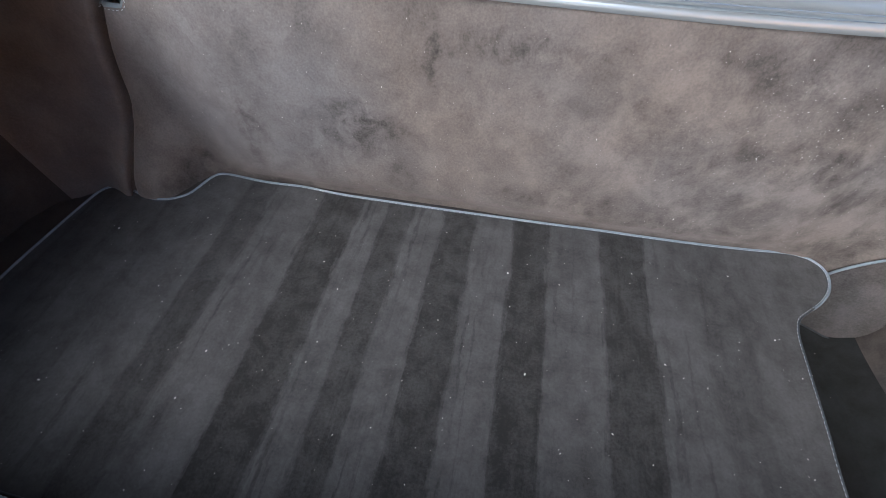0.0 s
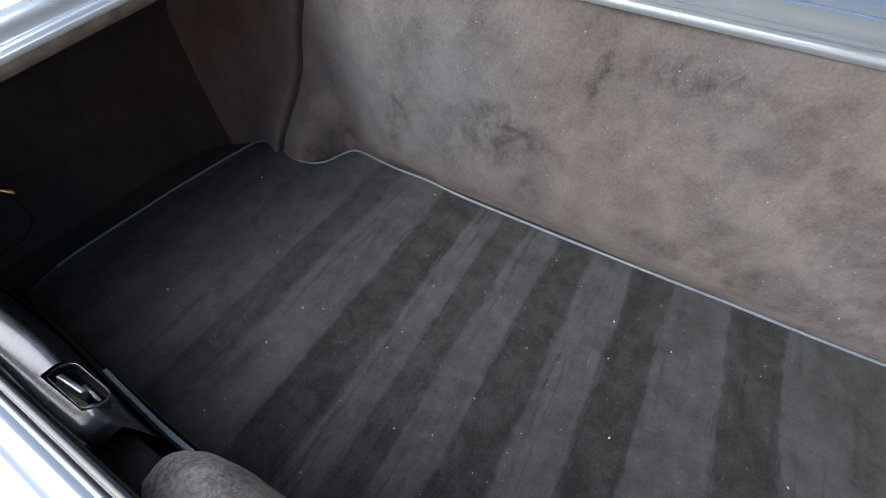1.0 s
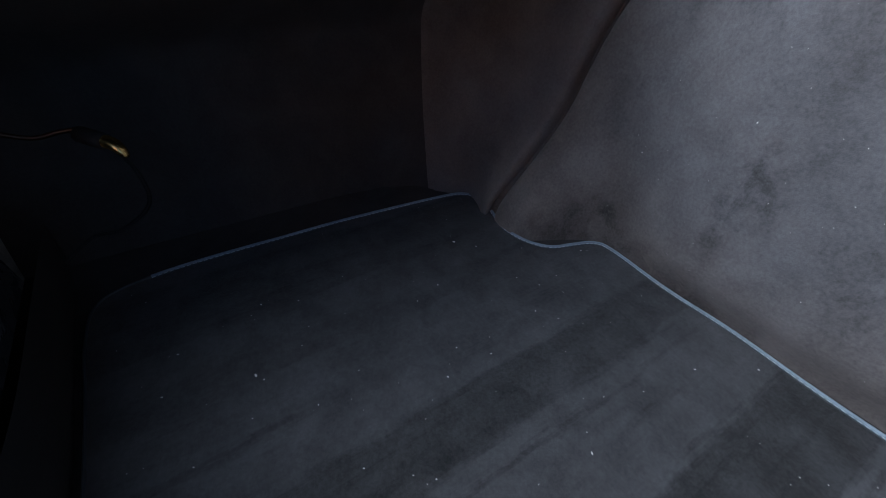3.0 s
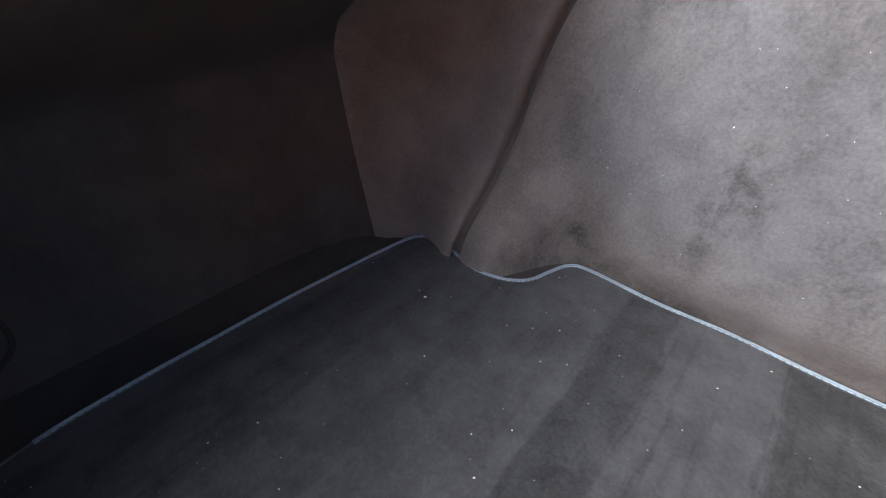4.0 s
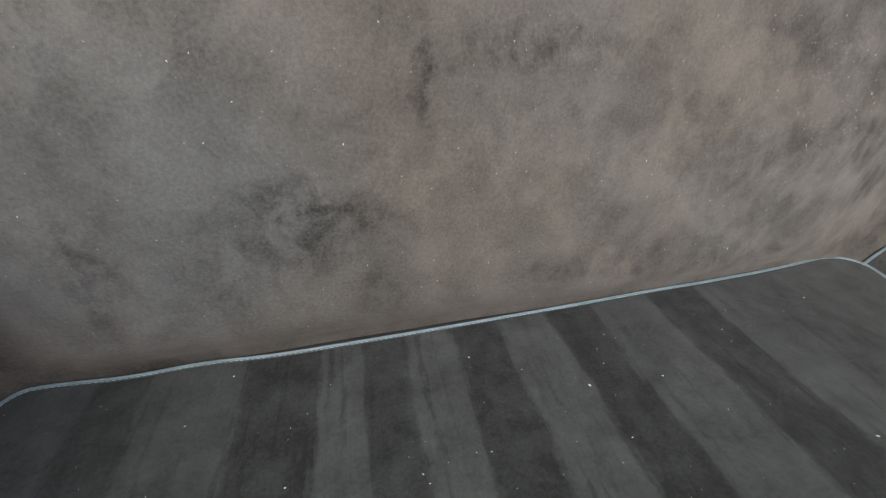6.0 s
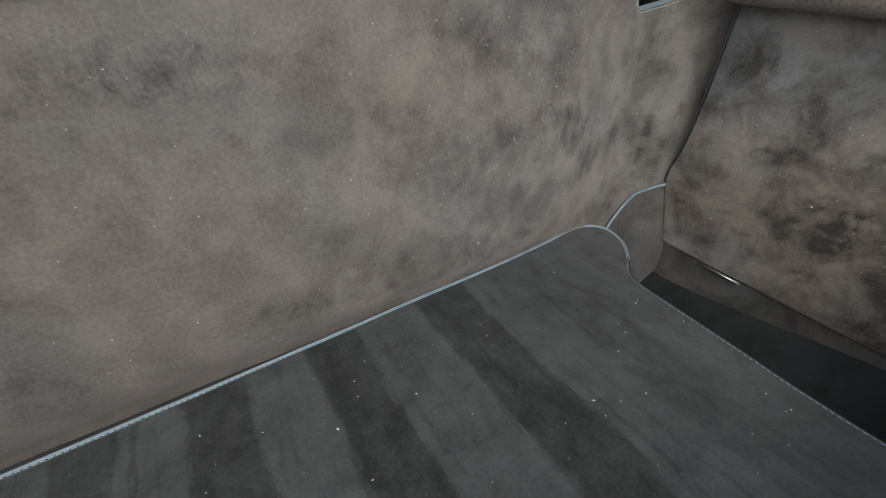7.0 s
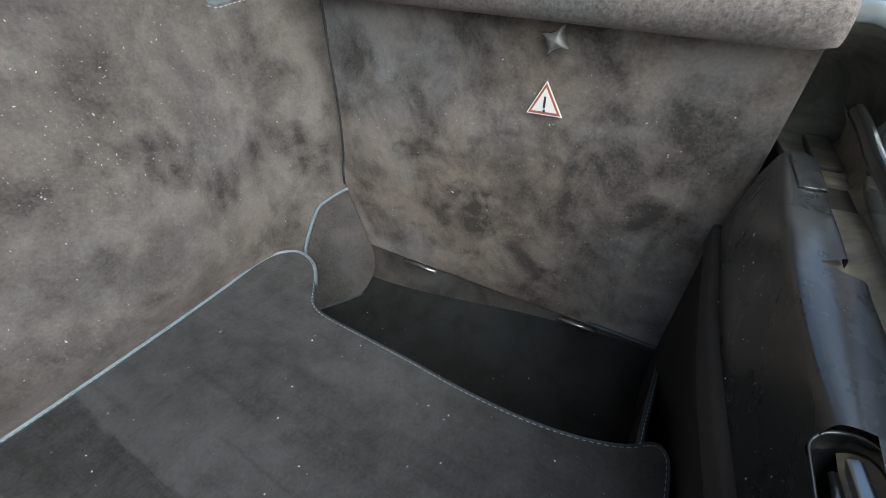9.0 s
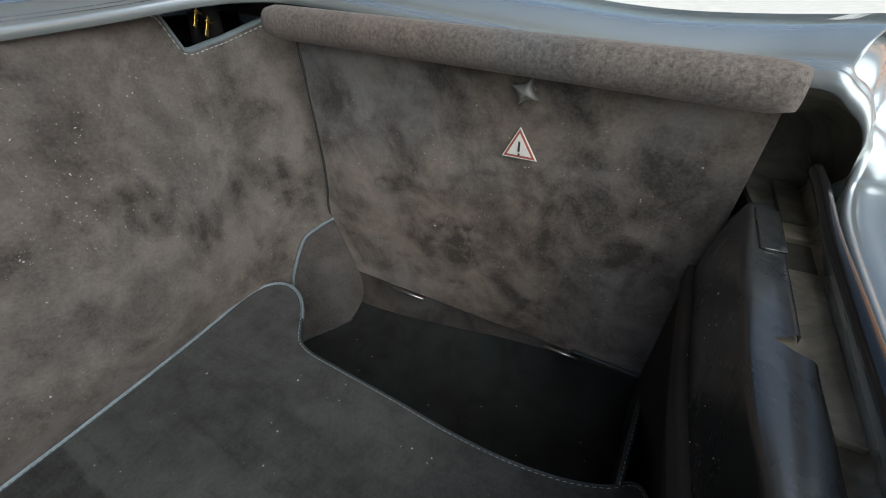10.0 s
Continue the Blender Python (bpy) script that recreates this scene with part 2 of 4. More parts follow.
M_FUZZ = suede("brushed_carpet", (0.102, 0.087, 0.079), (), 0.5, "x", 0.3, 1.3, grainy=3.2, nap=260.0)


def mat_carpet():
    """Cut-pile mat with broad strokes of brushed nap running front to back."""
    color = (0.0362, 0.0374, 0.0388)
    m, t, b = material("mat_carpet", color, 0.95, 0, 0.06)
    p = coords(t)
    s = separate(t, p)
    n1 = noise_out(t, coords(t, (1, 0.35, 1)), 24.0, 7, 0.72)
    x = math_node(t, "ADD", s[0], math_node(t, "MULTIPLY_ADD", n1, 0.040, -0.020))
    x = math_node(t, "ADD", x, math_node(t, "MULTIPLY", s[1], 0.02))
    x = math_node(t, "ADD", x, math_node(t, "MULTIPLY_ADD", noise_out(t, coords(t, (1, 0.04, 1)), 150.0, 3, 0.6), 0.014, -0.007))
    v = None
    for x0, half, amount in ((-0.70, 0.05, 0.5), (-0.59, 0.02, 0.3), (-0.445, 0.033, 0.7), (-0.28, 0.043, 1.0), (-0.165, 0.028, 0.75), (-0.047, 0.036, 0.95), (0.09, 0.036, 0.95), (0.255, 0.042, 0.95), (0.41, 0.035, 0.32)):
        d = math_node(t, "ABSOLUTE", math_node(t, "SUBTRACT", x, x0))
        k = math_node(t, "MULTIPLY", math_node(t, "MULTIPLY_ADD", d, -1 / 0.007, half / 0.007, clamp=True), amount)
        v = k if v is None else math_node(t, "ADD", v, k)
    part_way = ramp(t, noise_out(t, coords(t, (1, 0.6, 1)), 7.0, 3), [(0.44, 0.0), (0.56, 1.0)])
    for x0, half, amount in ((-0.520, 0.005, 0.5), (-0.395, 0.004, 0.5), (-0.228, 0.004, 0.6), (-0.214, 0.003, 0.5), (-0.122, 0.004, 0.6), (-0.104, 0.003, 0.5), (0.000, 0.004, 0.5), (0.014, 0.003, 0.5), (0.140, 0.004, 0.5), (0.168, 0.003, 0.4), (0.312, 0.005, 0.5), (0.345, 0.004, 0.4)):
        d = math_node(t, "ABSOLUTE", math_node(t, "SUBTRACT", x, x0))
        k = math_node(t, "MULTIPLY", math_node(t, "MULTIPLY_ADD", d, -1 / 0.003, half / 0.003, clamp=True), amount)
        v = math_node(t, "ADD", v, math_node(t, "MULTIPLY", k, part_way))
    v = math_node(t, "MINIMUM", v, 1.0)
    streak = ramp(t, noise_out(t, coords(t, (1, 0.12, 1)), 42.0, 4, 0.6), [(0.35, 0.0), (0.7, 1.0)])
    big = ramp(t, noise_out(t, p, 6.0, 5, 0.6, 0.4), [(0.32, 0.0), (0.68, 1.0)])
    worn = math_node(t, "MULTIPLY_ADD", big, 0.6, 0.6, clamp=True)
    fine = noise_out(t, p, 240.0, 5, 0.8)
    g = math_node(t, "SUBTRACT", 1.28, math_node(t, "MULTIPLY", math_node(t, "MULTIPLY", v, worn), 0.92))
    lines = ramp(t, noise_out(t, coords(t, (1, 0.05, 1)), 130.0, 3, 0.6), [(0.52, 0.0), (0.66, 1.0)])
    near = ramp(t, noise_out(t, coords(t, (1, 0.3, 1)), 9.0, 3), [(0.42, 0.0), (0.60, 1.0)])
    g = math_node(t, "ADD", g, math_node(t, "MULTIPLY", math_node(t, "MULTIPLY", lines, near), -0.22))
    g = math_node(t, "ADD", g, math_node(t, "MULTIPLY_ADD", streak, 0.24, -0.12))
    g = math_node(t, "ADD", g, math_node(t, "MULTIPLY_ADD", big, 0.55, -0.275))
    mid = ramp(t, noise_out(t, p, 24.0, 6, 0.7, 0.3), [(0.36, 0.0), (0.64, 1.0)])
    g = math_node(t, "ADD", g, math_node(t, "MULTIPLY_ADD", mid, 0.62, -0.31))
    g = math_node(t, "ADD", g, math_node(t, "MULTIPLY_ADD", fine, 1.6, -0.80))
    g = math_node(t, "MAXIMUM", g, 0.2)
    t.links.new(tint(t, color, g), b.inputs["Base Color"])
    bump(t, b, fine, 0.6, 0.0014)
    return m


M_MAT = mat_carpet()


def leather(name, color):
    m, t, b = material(name, color, 0.5)
    p = coords(t)
    n = noise_out(t, p, 900.0, 3)
    v = math_node(t, "MULTIPLY_ADD", noise_out(t, p, 60.0, 4, 0.7), 0.8, 0.6)
    t.links.new(tint(t, color, v), b.inputs["Base Color"])
    bump(t, b, n, 0.4, 0.0005)
    return m


M_PIPING = leather("piping_leather", (0.20, 0.25, 0.295))
M_PIPING_PALE = leather("piping_pale", (0.16, 0.20, 0.225))
M_PIPING_DARK = leather("piping_dark", (0.035, 0.045, 0.055))
M_THREAD = leather("thread", (0.42, 0.48, 0.52))


def plastic():
    m, t, b = material("black_plastic", (0.012, 0.013, 0.015), 0.32, 0, 0, 1.0)
    b.inputs["Specular IOR Level"].default_value = 0.4
    b.inputs["Coat IOR"].default_value = 1.85
    b.inputs["Coat Roughness"].default_value = 0.2
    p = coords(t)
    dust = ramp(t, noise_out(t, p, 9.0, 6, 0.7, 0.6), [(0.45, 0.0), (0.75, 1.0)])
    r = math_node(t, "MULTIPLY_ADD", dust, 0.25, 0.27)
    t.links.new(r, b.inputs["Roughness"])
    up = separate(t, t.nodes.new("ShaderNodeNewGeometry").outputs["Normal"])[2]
    # up-facing faces are lightened for dust and for the sky's sheen
    dust_sheen = math_node(t, "MULTIPLY", math_node(t, "POWER", math_node(t, "MAXIMUM", up, 0.0), 3.0), math_node(t, "MULTIPLY_ADD", dust, 7.0, 5.0))
    t.links.new(tint(t, (0.011, 0.0118, 0.0125), math_node(t, "ADD", dust_sheen, 0.8)), b.inputs["Base Color"])
    bump(t, b, noise_out(t, p, 700.0, 2), 0.15, 0.0004)
    return m


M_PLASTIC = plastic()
M_RUBBER = material("rubber", (0.012, 0.012, 0.012), 0.26, 0, 0, 0.6)[0]


def paint(name, color, metal, rough):
    m, t, b = material(name, color, rough, metal, 0, 0.7)
    p = coords(t)
    dirt = noise_out(t, p, 5.0, 4, 0.6)
    film = ramp(t, noise_out(t, p, 2.2, 3, 0.5), [(0.35, 0.9), (0.65, 1.06)])
    t.links.new(tint(t, color, film), b.inputs["Base Color"])
    t.links.new(math_node(t, "MULTIPLY_ADD", dirt, 0.12, rough - 0.06), b.inputs["Roughness"])
    return m


M_PAINT = paint("silver_blue_paint", (0.40, 0.45, 0.475), 0.50, 0.22)


def bare(name, color, rough):
    m, t, b = material(name, color, rough, 0.0)
    p = coords(t)
    st = ramp(t, noise_out(t, p, 16.0, 6, 0.7, 0.8), [(0.36, 0.38), (0.62, 1.1)])
    t.links.new(tint(t, color, st), b.inputs["Base Color"])
    bump(t, b, noise_out(t, p, 240.0, 3), 0.2, 0.0006)
    return m


M_GUTTER = bare("grimy_primer", (0.56, 0.50, 0.39), 0.28)
M_INNER = bare("inner_body_paint", (0.46, 0.46, 0.41), 0.4)
M_OLIVE = bare("dull_primer_and_hem_shade", (0.20, 0.19, 0.155), 0.5)
M_BLACK = bare("black_cavity", (0.012, 0.012, 0.012), 0.8)
M_STEEL = material("steel", (0.55, 0.55, 0.53), 0.32, 1.0)[0]
M_PEWTER = bare("grey_knob_plastic", (0.24, 0.24, 0.23), 0.22)
M_COPPER = material("copper", (0.10, 0.06, 0.04), 0.5, 1.0)[0]
M_BRASS = material("brass", (0.75, 0.55, 0.2), 0.25, 1.0)[0]
M_WHITE = material("label_white", (0.88, 0.86, 0.83), 0.35)[0]
M_RED = material("label_red", (0.42, 0.13, 0.10), 0.45)[0]
M_INK = material("label_ink", (0.03, 0.03, 0.04), 0.5)[0]
M_LINT = material("lint", (0.62, 0.62, 0.60), 0.9)[0]


def ground_material():
    m, t, b = material("concrete", (0.55, 0.52, 0.46), 0.9)
    p = coords(t)
    st = ramp(t, noise_out(t, p, 3.0, 8, 0.7), [(0.3, 0.86), (0.7, 1.04)])
    t.links.new(tint(t, (0.80, 0.77, 0.71), st), b.inputs["Base Color"])
    bump(t, b, noise_out(t, p, 90.0, 4), 0.4, 0.004)
    return m


M_GROUND = ground_material()


# ---------------------------------------------------------------- mesh helpers
def part(name, bm, mat, parent=None, label="", smooth=True):
    me = bpy.data.meshes.new(name)
    bmesh.ops.recalc_face_normals(bm, faces=bm.faces)
    bm.to_mesh(me)
    bm.free()
    for f in me.polygons:
        f.use_smooth = smooth
    me.materials.append(mat)
    ob = new(name, me)
    ob.parent = parent
    return tagged(ob, label)


def thing(name, at, label, category, group="", kind=""):
    e = new(name)
    e.location = at
    e.empty_display_size = 0.05
    bpy.context.view_layer.update()
    return tagged(e, label, category, group, kind)


def adopt(ob, parent):
    """Parents a mesh that was built in world places."""
    ob.parent = parent
    ob.matrix_parent_inverse = Matrix.Translation(parent.location).inverted()
    return ob


def add(name, bm, mat, parent, label="", smooth=True):
    return adopt(part(name, bm, mat, None, label, smooth), parent)


def catmull(pts, per=8, closed=False):
    pts = [Vector(p) for p in pts]
    n = len(pts)
    out = []
    for i in range(n if closed else n - 1):
        a, b, c, d = ((pts[(i + k) % n] for k in (-1, 0, 1, 2)) if closed else
                      (pts[max(i - 1, 0)], pts[i], pts[i + 1], pts[min(i + 2, n - 1)]))
        for j in range(per):
            u = j / per
            out.append(0.5 * ((2 * b) + (c - a) * u + (2 * a - 5 * b + 4 * c - d) * u * u + (3 * b - a - 3 * c + d) * u ** 3))
    if not closed:
        out.append(pts[-1])
    return out


def grid(rows, closed_u=False, closed_v=False):
    """A sheet through rows of places."""
    bm = bmesh.new()
    vs = [[bm.verts.new(p) for p in r] for r in rows]
    nu, nv = len(rows), len(rows[0])
    for i in range(nu if closed_u else nu - 1):
        for j in range(nv if closed_v else nv - 1):
            a, b = vs[i], vs[(i + 1) % nu]
            bm.faces.new((a[j], b[j], b[(j + 1) % nv], a[(j + 1) % nv]))
    return bm


def sweep(path, profile, up=Vector((0, 0, 1)), closed=False, caps=True, ring=True):
    """Carries a profile of (side, rise) along a path; side points to the right of the way."""
    rows = []
    n = len(path)
    for i, p in enumerate(path):
        a, b = (path[(i - 1) % n], path[(i + 1) % n]) if closed else (path[max(i - 1, 0)], path[min(i + 1, n - 1)])
        d = (b - a).normalized()
        side = d.cross(up)
        side = side.normalized() if side.length > 1e-5 else Vector((1, 0, 0))
        top = side.cross(d)
        rows.append([p + side * s + top * r for s, r in profile])
    bm = grid(rows, closed, ring)
    if caps and ring and not closed:
        bm.verts.ensure_lookup_table()
        k = len(profile)
        bm.faces.new(bm.verts[:k])
        bm.faces.new(bm.verts[-k:])
    return bm


def tube(path, radius, sides=10, up=Vector((0, 0, 1)), closed=False, squash=1.0):
    return sweep(path, [(radius * math.cos(a), radius * squash * math.sin(a)) for a in (2 * math.pi * k / sides for k in range(sides))], up, closed)


def box(bm, c, size, rot=None, bevel=0.0):
    m = Matrix.Translation(c) @ (rot.to_4x4() if rot else Matrix.Identity(4)) @ Matrix.Diagonal((*size, 1))
    r = bmesh.ops.create_cube(bm, size=1, matrix=m)
    if bevel:
        es = list({e for v in r["verts"] for e in v.link_edges})
        bmesh.ops.bevel(bm, geom=es, offset=bevel, segments=2, affect="EDGES", profile=0.5)
    return bm


def smoothstep(a, b, x):
    t = min(max((x - a) / (b - a), 0), 1)
    return t * t * (3 - 2 * t)


def resample(path, step, closed=False):
    pts = list(path) + ([path[0]] if closed else [])
    out, carry = [pts[0].copy()], 0.0
    for a, b in zip(pts, pts[1:]):
        seg = (b - a).length
        s = step - carry
        while s <= seg:
            out.append(a.lerp(b, s / seg))
            s += step
        carry = (carry + seg) % step
    return out


def stitches(path, side, rise, length=0.004, gap=0.003, up=Vector((0, 0, 1)), width=0.0011):
    """A row of thread stitches beside a path."""
    bm = bmesh.new()
    pts = resample(path, length + gap)
    for a, b in zip(pts, pts[1:]):
        d = (b - a).normalized()
        s = d.cross(up).normalized()
        t = s.cross(d)
        c = a + s * side + t * rise + d * length / 2
        w, h, l = s * width / 2, t * width / 2, d * length / 2
        vs = [bm.verts.new(c + l * i + w * j + h * k) for i, j, k in ((-1, -1, 0), (-1, 1, 0), (-0.6, 0, 1), (1, -1, 0), (1, 1, 0), (0.6, 0, 1))]
        for f in ((0, 1, 2), (3, 5, 4), (0, 2, 5, 3), (2, 1, 4, 5)):
            bm.faces.new([vs[i] for i in f])
    return bm


# ---------------------------------------------------------------- the boot's lining
SEAM = catmull([(-0.692, 0, -0.005), (-0.689, 0, 0.03), (-0.684, 0, 0.07), (-0.683, 0, 0.11), (-0.680, 0, 0.155), (-0.670, 0, 0.20), (-0.654, 0, 0.255), (-0.632, 0, 0.305), (-0.600, 0, 0.375)], 5)


def seam_x(z):
    for a, b in zip(SEAM, SEAM[1:]):
        if z <= b.z:
            return a.x + (b.x - a.x) * max((z - a.z) / (b.z - a.z), -0.5)
    return SEAM[-1].x


def wall_y(x, z):
    """The seat-back panel: padded along its middle, with a swelling low in its corner."""
    y = 0.699 + 0.045 * x + 0.010 * max(0.0, (z - 0.2)) / 0.18
    y += 0.0025 * noise.noise((x * 7, z * 9, 2.0)) + 0.004 * noise.noise((x * 2.5, z * 3, 7.0))
    y -= 0.020 * smoothstep(-0.58, -0.45, x) * (1 - smoothstep(0.40, 0.60, x)) * smoothstep(0.0, 0.05, z) * (1 - 0.4 * smoothstep(0.30, 0.38, z))
    y += 0.005 * (1 - smoothstep(-0.006, 0.022, z)) * smoothstep(-0.56, -0.52, x) * (1 - smoothstep(0.54, 0.59, x))
    y -= 0.060 * smoothstep(0.62, 0.76, x)
    if x < -0.55:
        y += 0.026 * math.exp(-((x - seam_x(z) - 0.003) / 0.006) ** 2)
    y -= (0.098 + 0.25 * min(0.0, x + 0.66)) * smoothstep(-0.575, -0.645, x) * (1 - smoothstep(0.0, 0.17, z))
    return y


def wall_top(x):
    knots = [(-0.80, 0.302), (-0.588, 0.308), (-0.580, 0.317), (-0.576, 0.376), (0.566, 0.392), (0.574, 0.388), (0.589, 0.350), (0.597, 0.348), (0.645, 0.356), (0.705, 0.377), (0.80, 0.390)]
    for (a, za), (b, zb) in zip(knots, knots[1:]):
        if a <= x <= b:
            return za + (zb - za) * (x - a) / (b - a)
    return knots[-1][1]


def seat_back_panel():
    e = thing("seat_back_panel", (0, 0.69, 0), "taupe suede seat-back panel with brushed finger marks and bound notches", "lining panel")
    xs = sorted(set([round(-0.78 + 0.02 * i, 4) for i in range(80)] + [round(-0.74 + 0.0025 * i, 4) for i in range(50)] + [-0.588, -0.584, -0.580, -0.576, 0.566, 0.570, 0.574, 0.579, 0.584, 0.589, 0.593, 0.597]))
    rows = []
    for x in xs:
        top = wall_top(x)
        zs = [-0.040 + (top + 0.040) * k / 28 for k in range(29)]
        rows.append([(x, wall_y(x, z), z) for z in zs])
    ob = add("panel", grid(rows), M_WALL, e)
    so = ob.modifiers.new("thickness", "SOLIDIFY")
    so.thickness, so.offset = 0.012, 1
    edge = [Vector((x, wall_y(x, wall_top(x)) + 0.004, wall_top(x) + 0.001)) for x in xs if -0.70 < x < 0.74]
    add("binding", tube(edge, 0.0042, 8, Vector((0, -1, 0))), M_PIPING_PALE, e, "blue-grey leather binding")
    add("stitching", stitches(edge, 0.0040, 0.0050, up=Vector((0, -1, 0))), M_THREAD, e, "pale thread stitching")
    return e




def side_lining():
    e = thing("side_lining", (-0.85, 0.3, 0), "dark taupe carpeted side lining wrapping the wheel arch", "lining panel")
    crease = catmull([(-0.798, 0.552, -0.01), (-0.846, 0.568, 0.09), (-0.888, 0.588, 0.17), (-0.908, 0.602, 0.235), (-0.895, 0.612, 0.283), (-0.855, 0.618, 0.322), (-0.790, 0.620, 0.352)], 6)
    n = len(crease)
    rows = []
    for off, dx in ((0.03, -0.002), (0.002, 0.0), (-0.006, -0.001), (-0.010, -0.004), (-0.012, -0.010)):
        rows.append([Vector((seam_x(c.z) + dx, wall_y(seam_x(c.z) + 0.03, c.z) + off * (0.2 + 0.8 * smoothstep(0.0, 0.09, c.z)), c.z)) for c in crease])
    for k in range(1, 7):
        rows.append([rows[4][i].lerp(crease[i], k / 6) + Vector((0, math.sin(math.pi * k / 6) * (0.02 * (0.2 + crease[i].z) + 0.016 * (1 - smoothstep(0.0, 0.09, crease[i].z))), 0)) for i in range(n)])
    side_rows = []
    for y, x0, x1 in ((0.53, -0.825, -0.915), (0.48, -0.845, -0.925), (0.40, -0.852, -0.93), (0.28, -0.852, -0.93), (0.15, -0.852, -0.925), (0.03, -0.85, -0.91)):
        top = 0.300 + 0.1 * (y - 0.2)
        row = []
        for c in crease:
            u = (c.z + 0.01) / 0.362
            x = x0 + (x1 - x0) * min(u / 0.62, 1.0) + (-0.785 - x1) * smoothstep(0.62, 1.0, u)
            row.append(Vector((x, y + 0.05 * u * max(0.0, (y - 0.4) / 0.13), -0.01 + u * (top + 0.01))))
        side_rows.append(row)
    # the panels meet in a soft fold
    rows[-1] = [c + Vector((0.0025, -0.0015, 0)) for c in crease]
    rows.append([c.lerp(d, 0.16) for c, d in zip(crease, side_rows[0])])
    rows.append([c.lerp(d, 0.36) for c, d in zip(crease, side_rows[0])])
    add("corner_panel", grid(rows), M_LINING, e, "taupe suede corner panel")
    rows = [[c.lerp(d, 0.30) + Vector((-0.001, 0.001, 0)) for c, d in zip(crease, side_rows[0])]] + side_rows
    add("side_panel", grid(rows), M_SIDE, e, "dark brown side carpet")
    return e


def base_carpet():
    bm = grid([[Vector((x, y, -0.0095)) for y in (0.03 + 0.72 * k / 12 for k in range(13))] for x in (-0.87 + 1.375 * k / 20 for k in range(21))])
    e = part("base_carpet", bm, M_SIDE, None, "dark fixed carpet under the boot mat")
    return tagged(e, "", "carpet", "", "structure")


MAT_BACK = [
    (-0.545, 0.671), (-0.46, 0.669), (-0.385, 0.6745), (-0.30, 0.673), (-0.20, 0.677), (-0.10, 0.682), (0.0, 0.688), (0.10, 0.694), (0.20, 0.701), (0.30, 0.706), (0.40, 0.713), (0.48, 0.721),
    (0.545, 0.729), (0.583, 0.722), (0.601, 0.697), (0.594, 0.660), (0.573, 0.630), (0.545, 0.604), (0.525, 0.585), (0.515, 0.556), (0.513, 0.50), (0.511, 0.41), (0.508, 0.34), (0.510, 0.27),
]
MAT_FRONT = [
    (0.520, 0.21), (0.535, 0.170), (0.550, 0.150), (0.547, 0.137), (0.522, 0.131), (0.40, 0.128), (0.1, 0.117), (-0.3, 0.103), (-0.50, 0.103), (-0.62, 0.103), (-0.70, 0.101), (-0.755, 0.112),
    (-0.773, 0.16), (-0.777, 0.23), (-0.776, 0.30), (-0.775, 0.38), (-0.770, 0.46), (-0.764, 0.53), (-0.757, 0.570), (-0.738, 0.588), (-0.712, 0.590), (-0.685, 0.582), (-0.650, 0.575), (-0.615, 0.583),
    (-0.590, 0.603), (-0.579, 0.635), (-0.568, 0.661),
]
MAT_OUTLINE = catmull([(x, y, 0) for x, y in MAT_BACK + MAT_FRONT], 5, True)


def boot_mat():
    e = thing("boot_mat", (0, 0.4, 0), "dark grey-brown boot mat with brushed stripes and blue-grey leather binding", "mat")
    bm = bmesh.new()
    top = [bm.verts.new((p.x, p.y, 0.0)) for p in MAT_OUTLINE]
    low = [bm.verts.new((p.x, p.y, -0.008)) for p in MAT_OUTLINE]
    bm.faces.new(top)
    n = len(top)
    for i in range(n):
        bm.faces.new((top[i], low[i], low[(i + 1) % n], top[(i + 1) % n]))
    add("carpet", bm, M_MAT, e, "", False)
    prof = [(-0.0014, -0.006), (-0.0021, -0.001), (-0.0019, 0.0018), (-0.0009, 0.0027), (0.0002, 0.0026), (0.0010, 0.0014), (0.0013, -0.001), (0.0, -0.006)]
    groove = [(0.0009, -0.004), (0.0011, 0.0004), (0.0020, 0.0008), (0.0032, 0.0007), (0.0038, 0.0001), (0.0030, -0.004)]
    k0 = next(i for i, p in enumerate(MAT_OUTLINE) if p.x > 0.54 and p.y < 0.615)
    k1 = next(i for i, p in enumerate(MAT_OUTLINE) if i > k0 and p.x < 0.50 and p.y < 0.135)
    k2 = next(i for i, p in enumerate(MAT_OUTLINE) if i > k1 and p.x < -0.76 and p.y > 0.15)
    pale = MAT_OUTLINE[k2:] + MAT_OUTLINE[:k0 + 1]
    front = MAT_OUTLINE[k1:k2 + 1]
    dark = MAT_OUTLINE[k0:k1 + 1]
    add("binding", sweep(pale, prof), M_PIPING, e, "blue-grey leather binding")
    # same binding in a dark colour, for the shade along the sill
    add("front_edge_shaded", sweep(front, [(s * 0.7, r * 0.8) for s, r in prof]), M_PIPING_DARK, e, "front edge binding darkened for the shade under the sill")
    add("cut_edge", sweep(dark, [(s * 0.7, r * 0.8) for s, r in prof]), M_PIPING_DARK, e, "dark stitched edge binding")
    add("binding_hem", sweep(pale, groove), M_PIPING_DARK, e, "dark hem of the leather binding")
    add("stitching", stitches(pale, 0.0023, 0.0009, 0.0042, 0.0018, width=0.0011), M_THREAD, e, "pale thread stitching")
    add("edge_stitching", stitches(dark, 0.0024, 0.0016, width=0.0008), M_THREAD, e, "pale thread stitching")
    return e


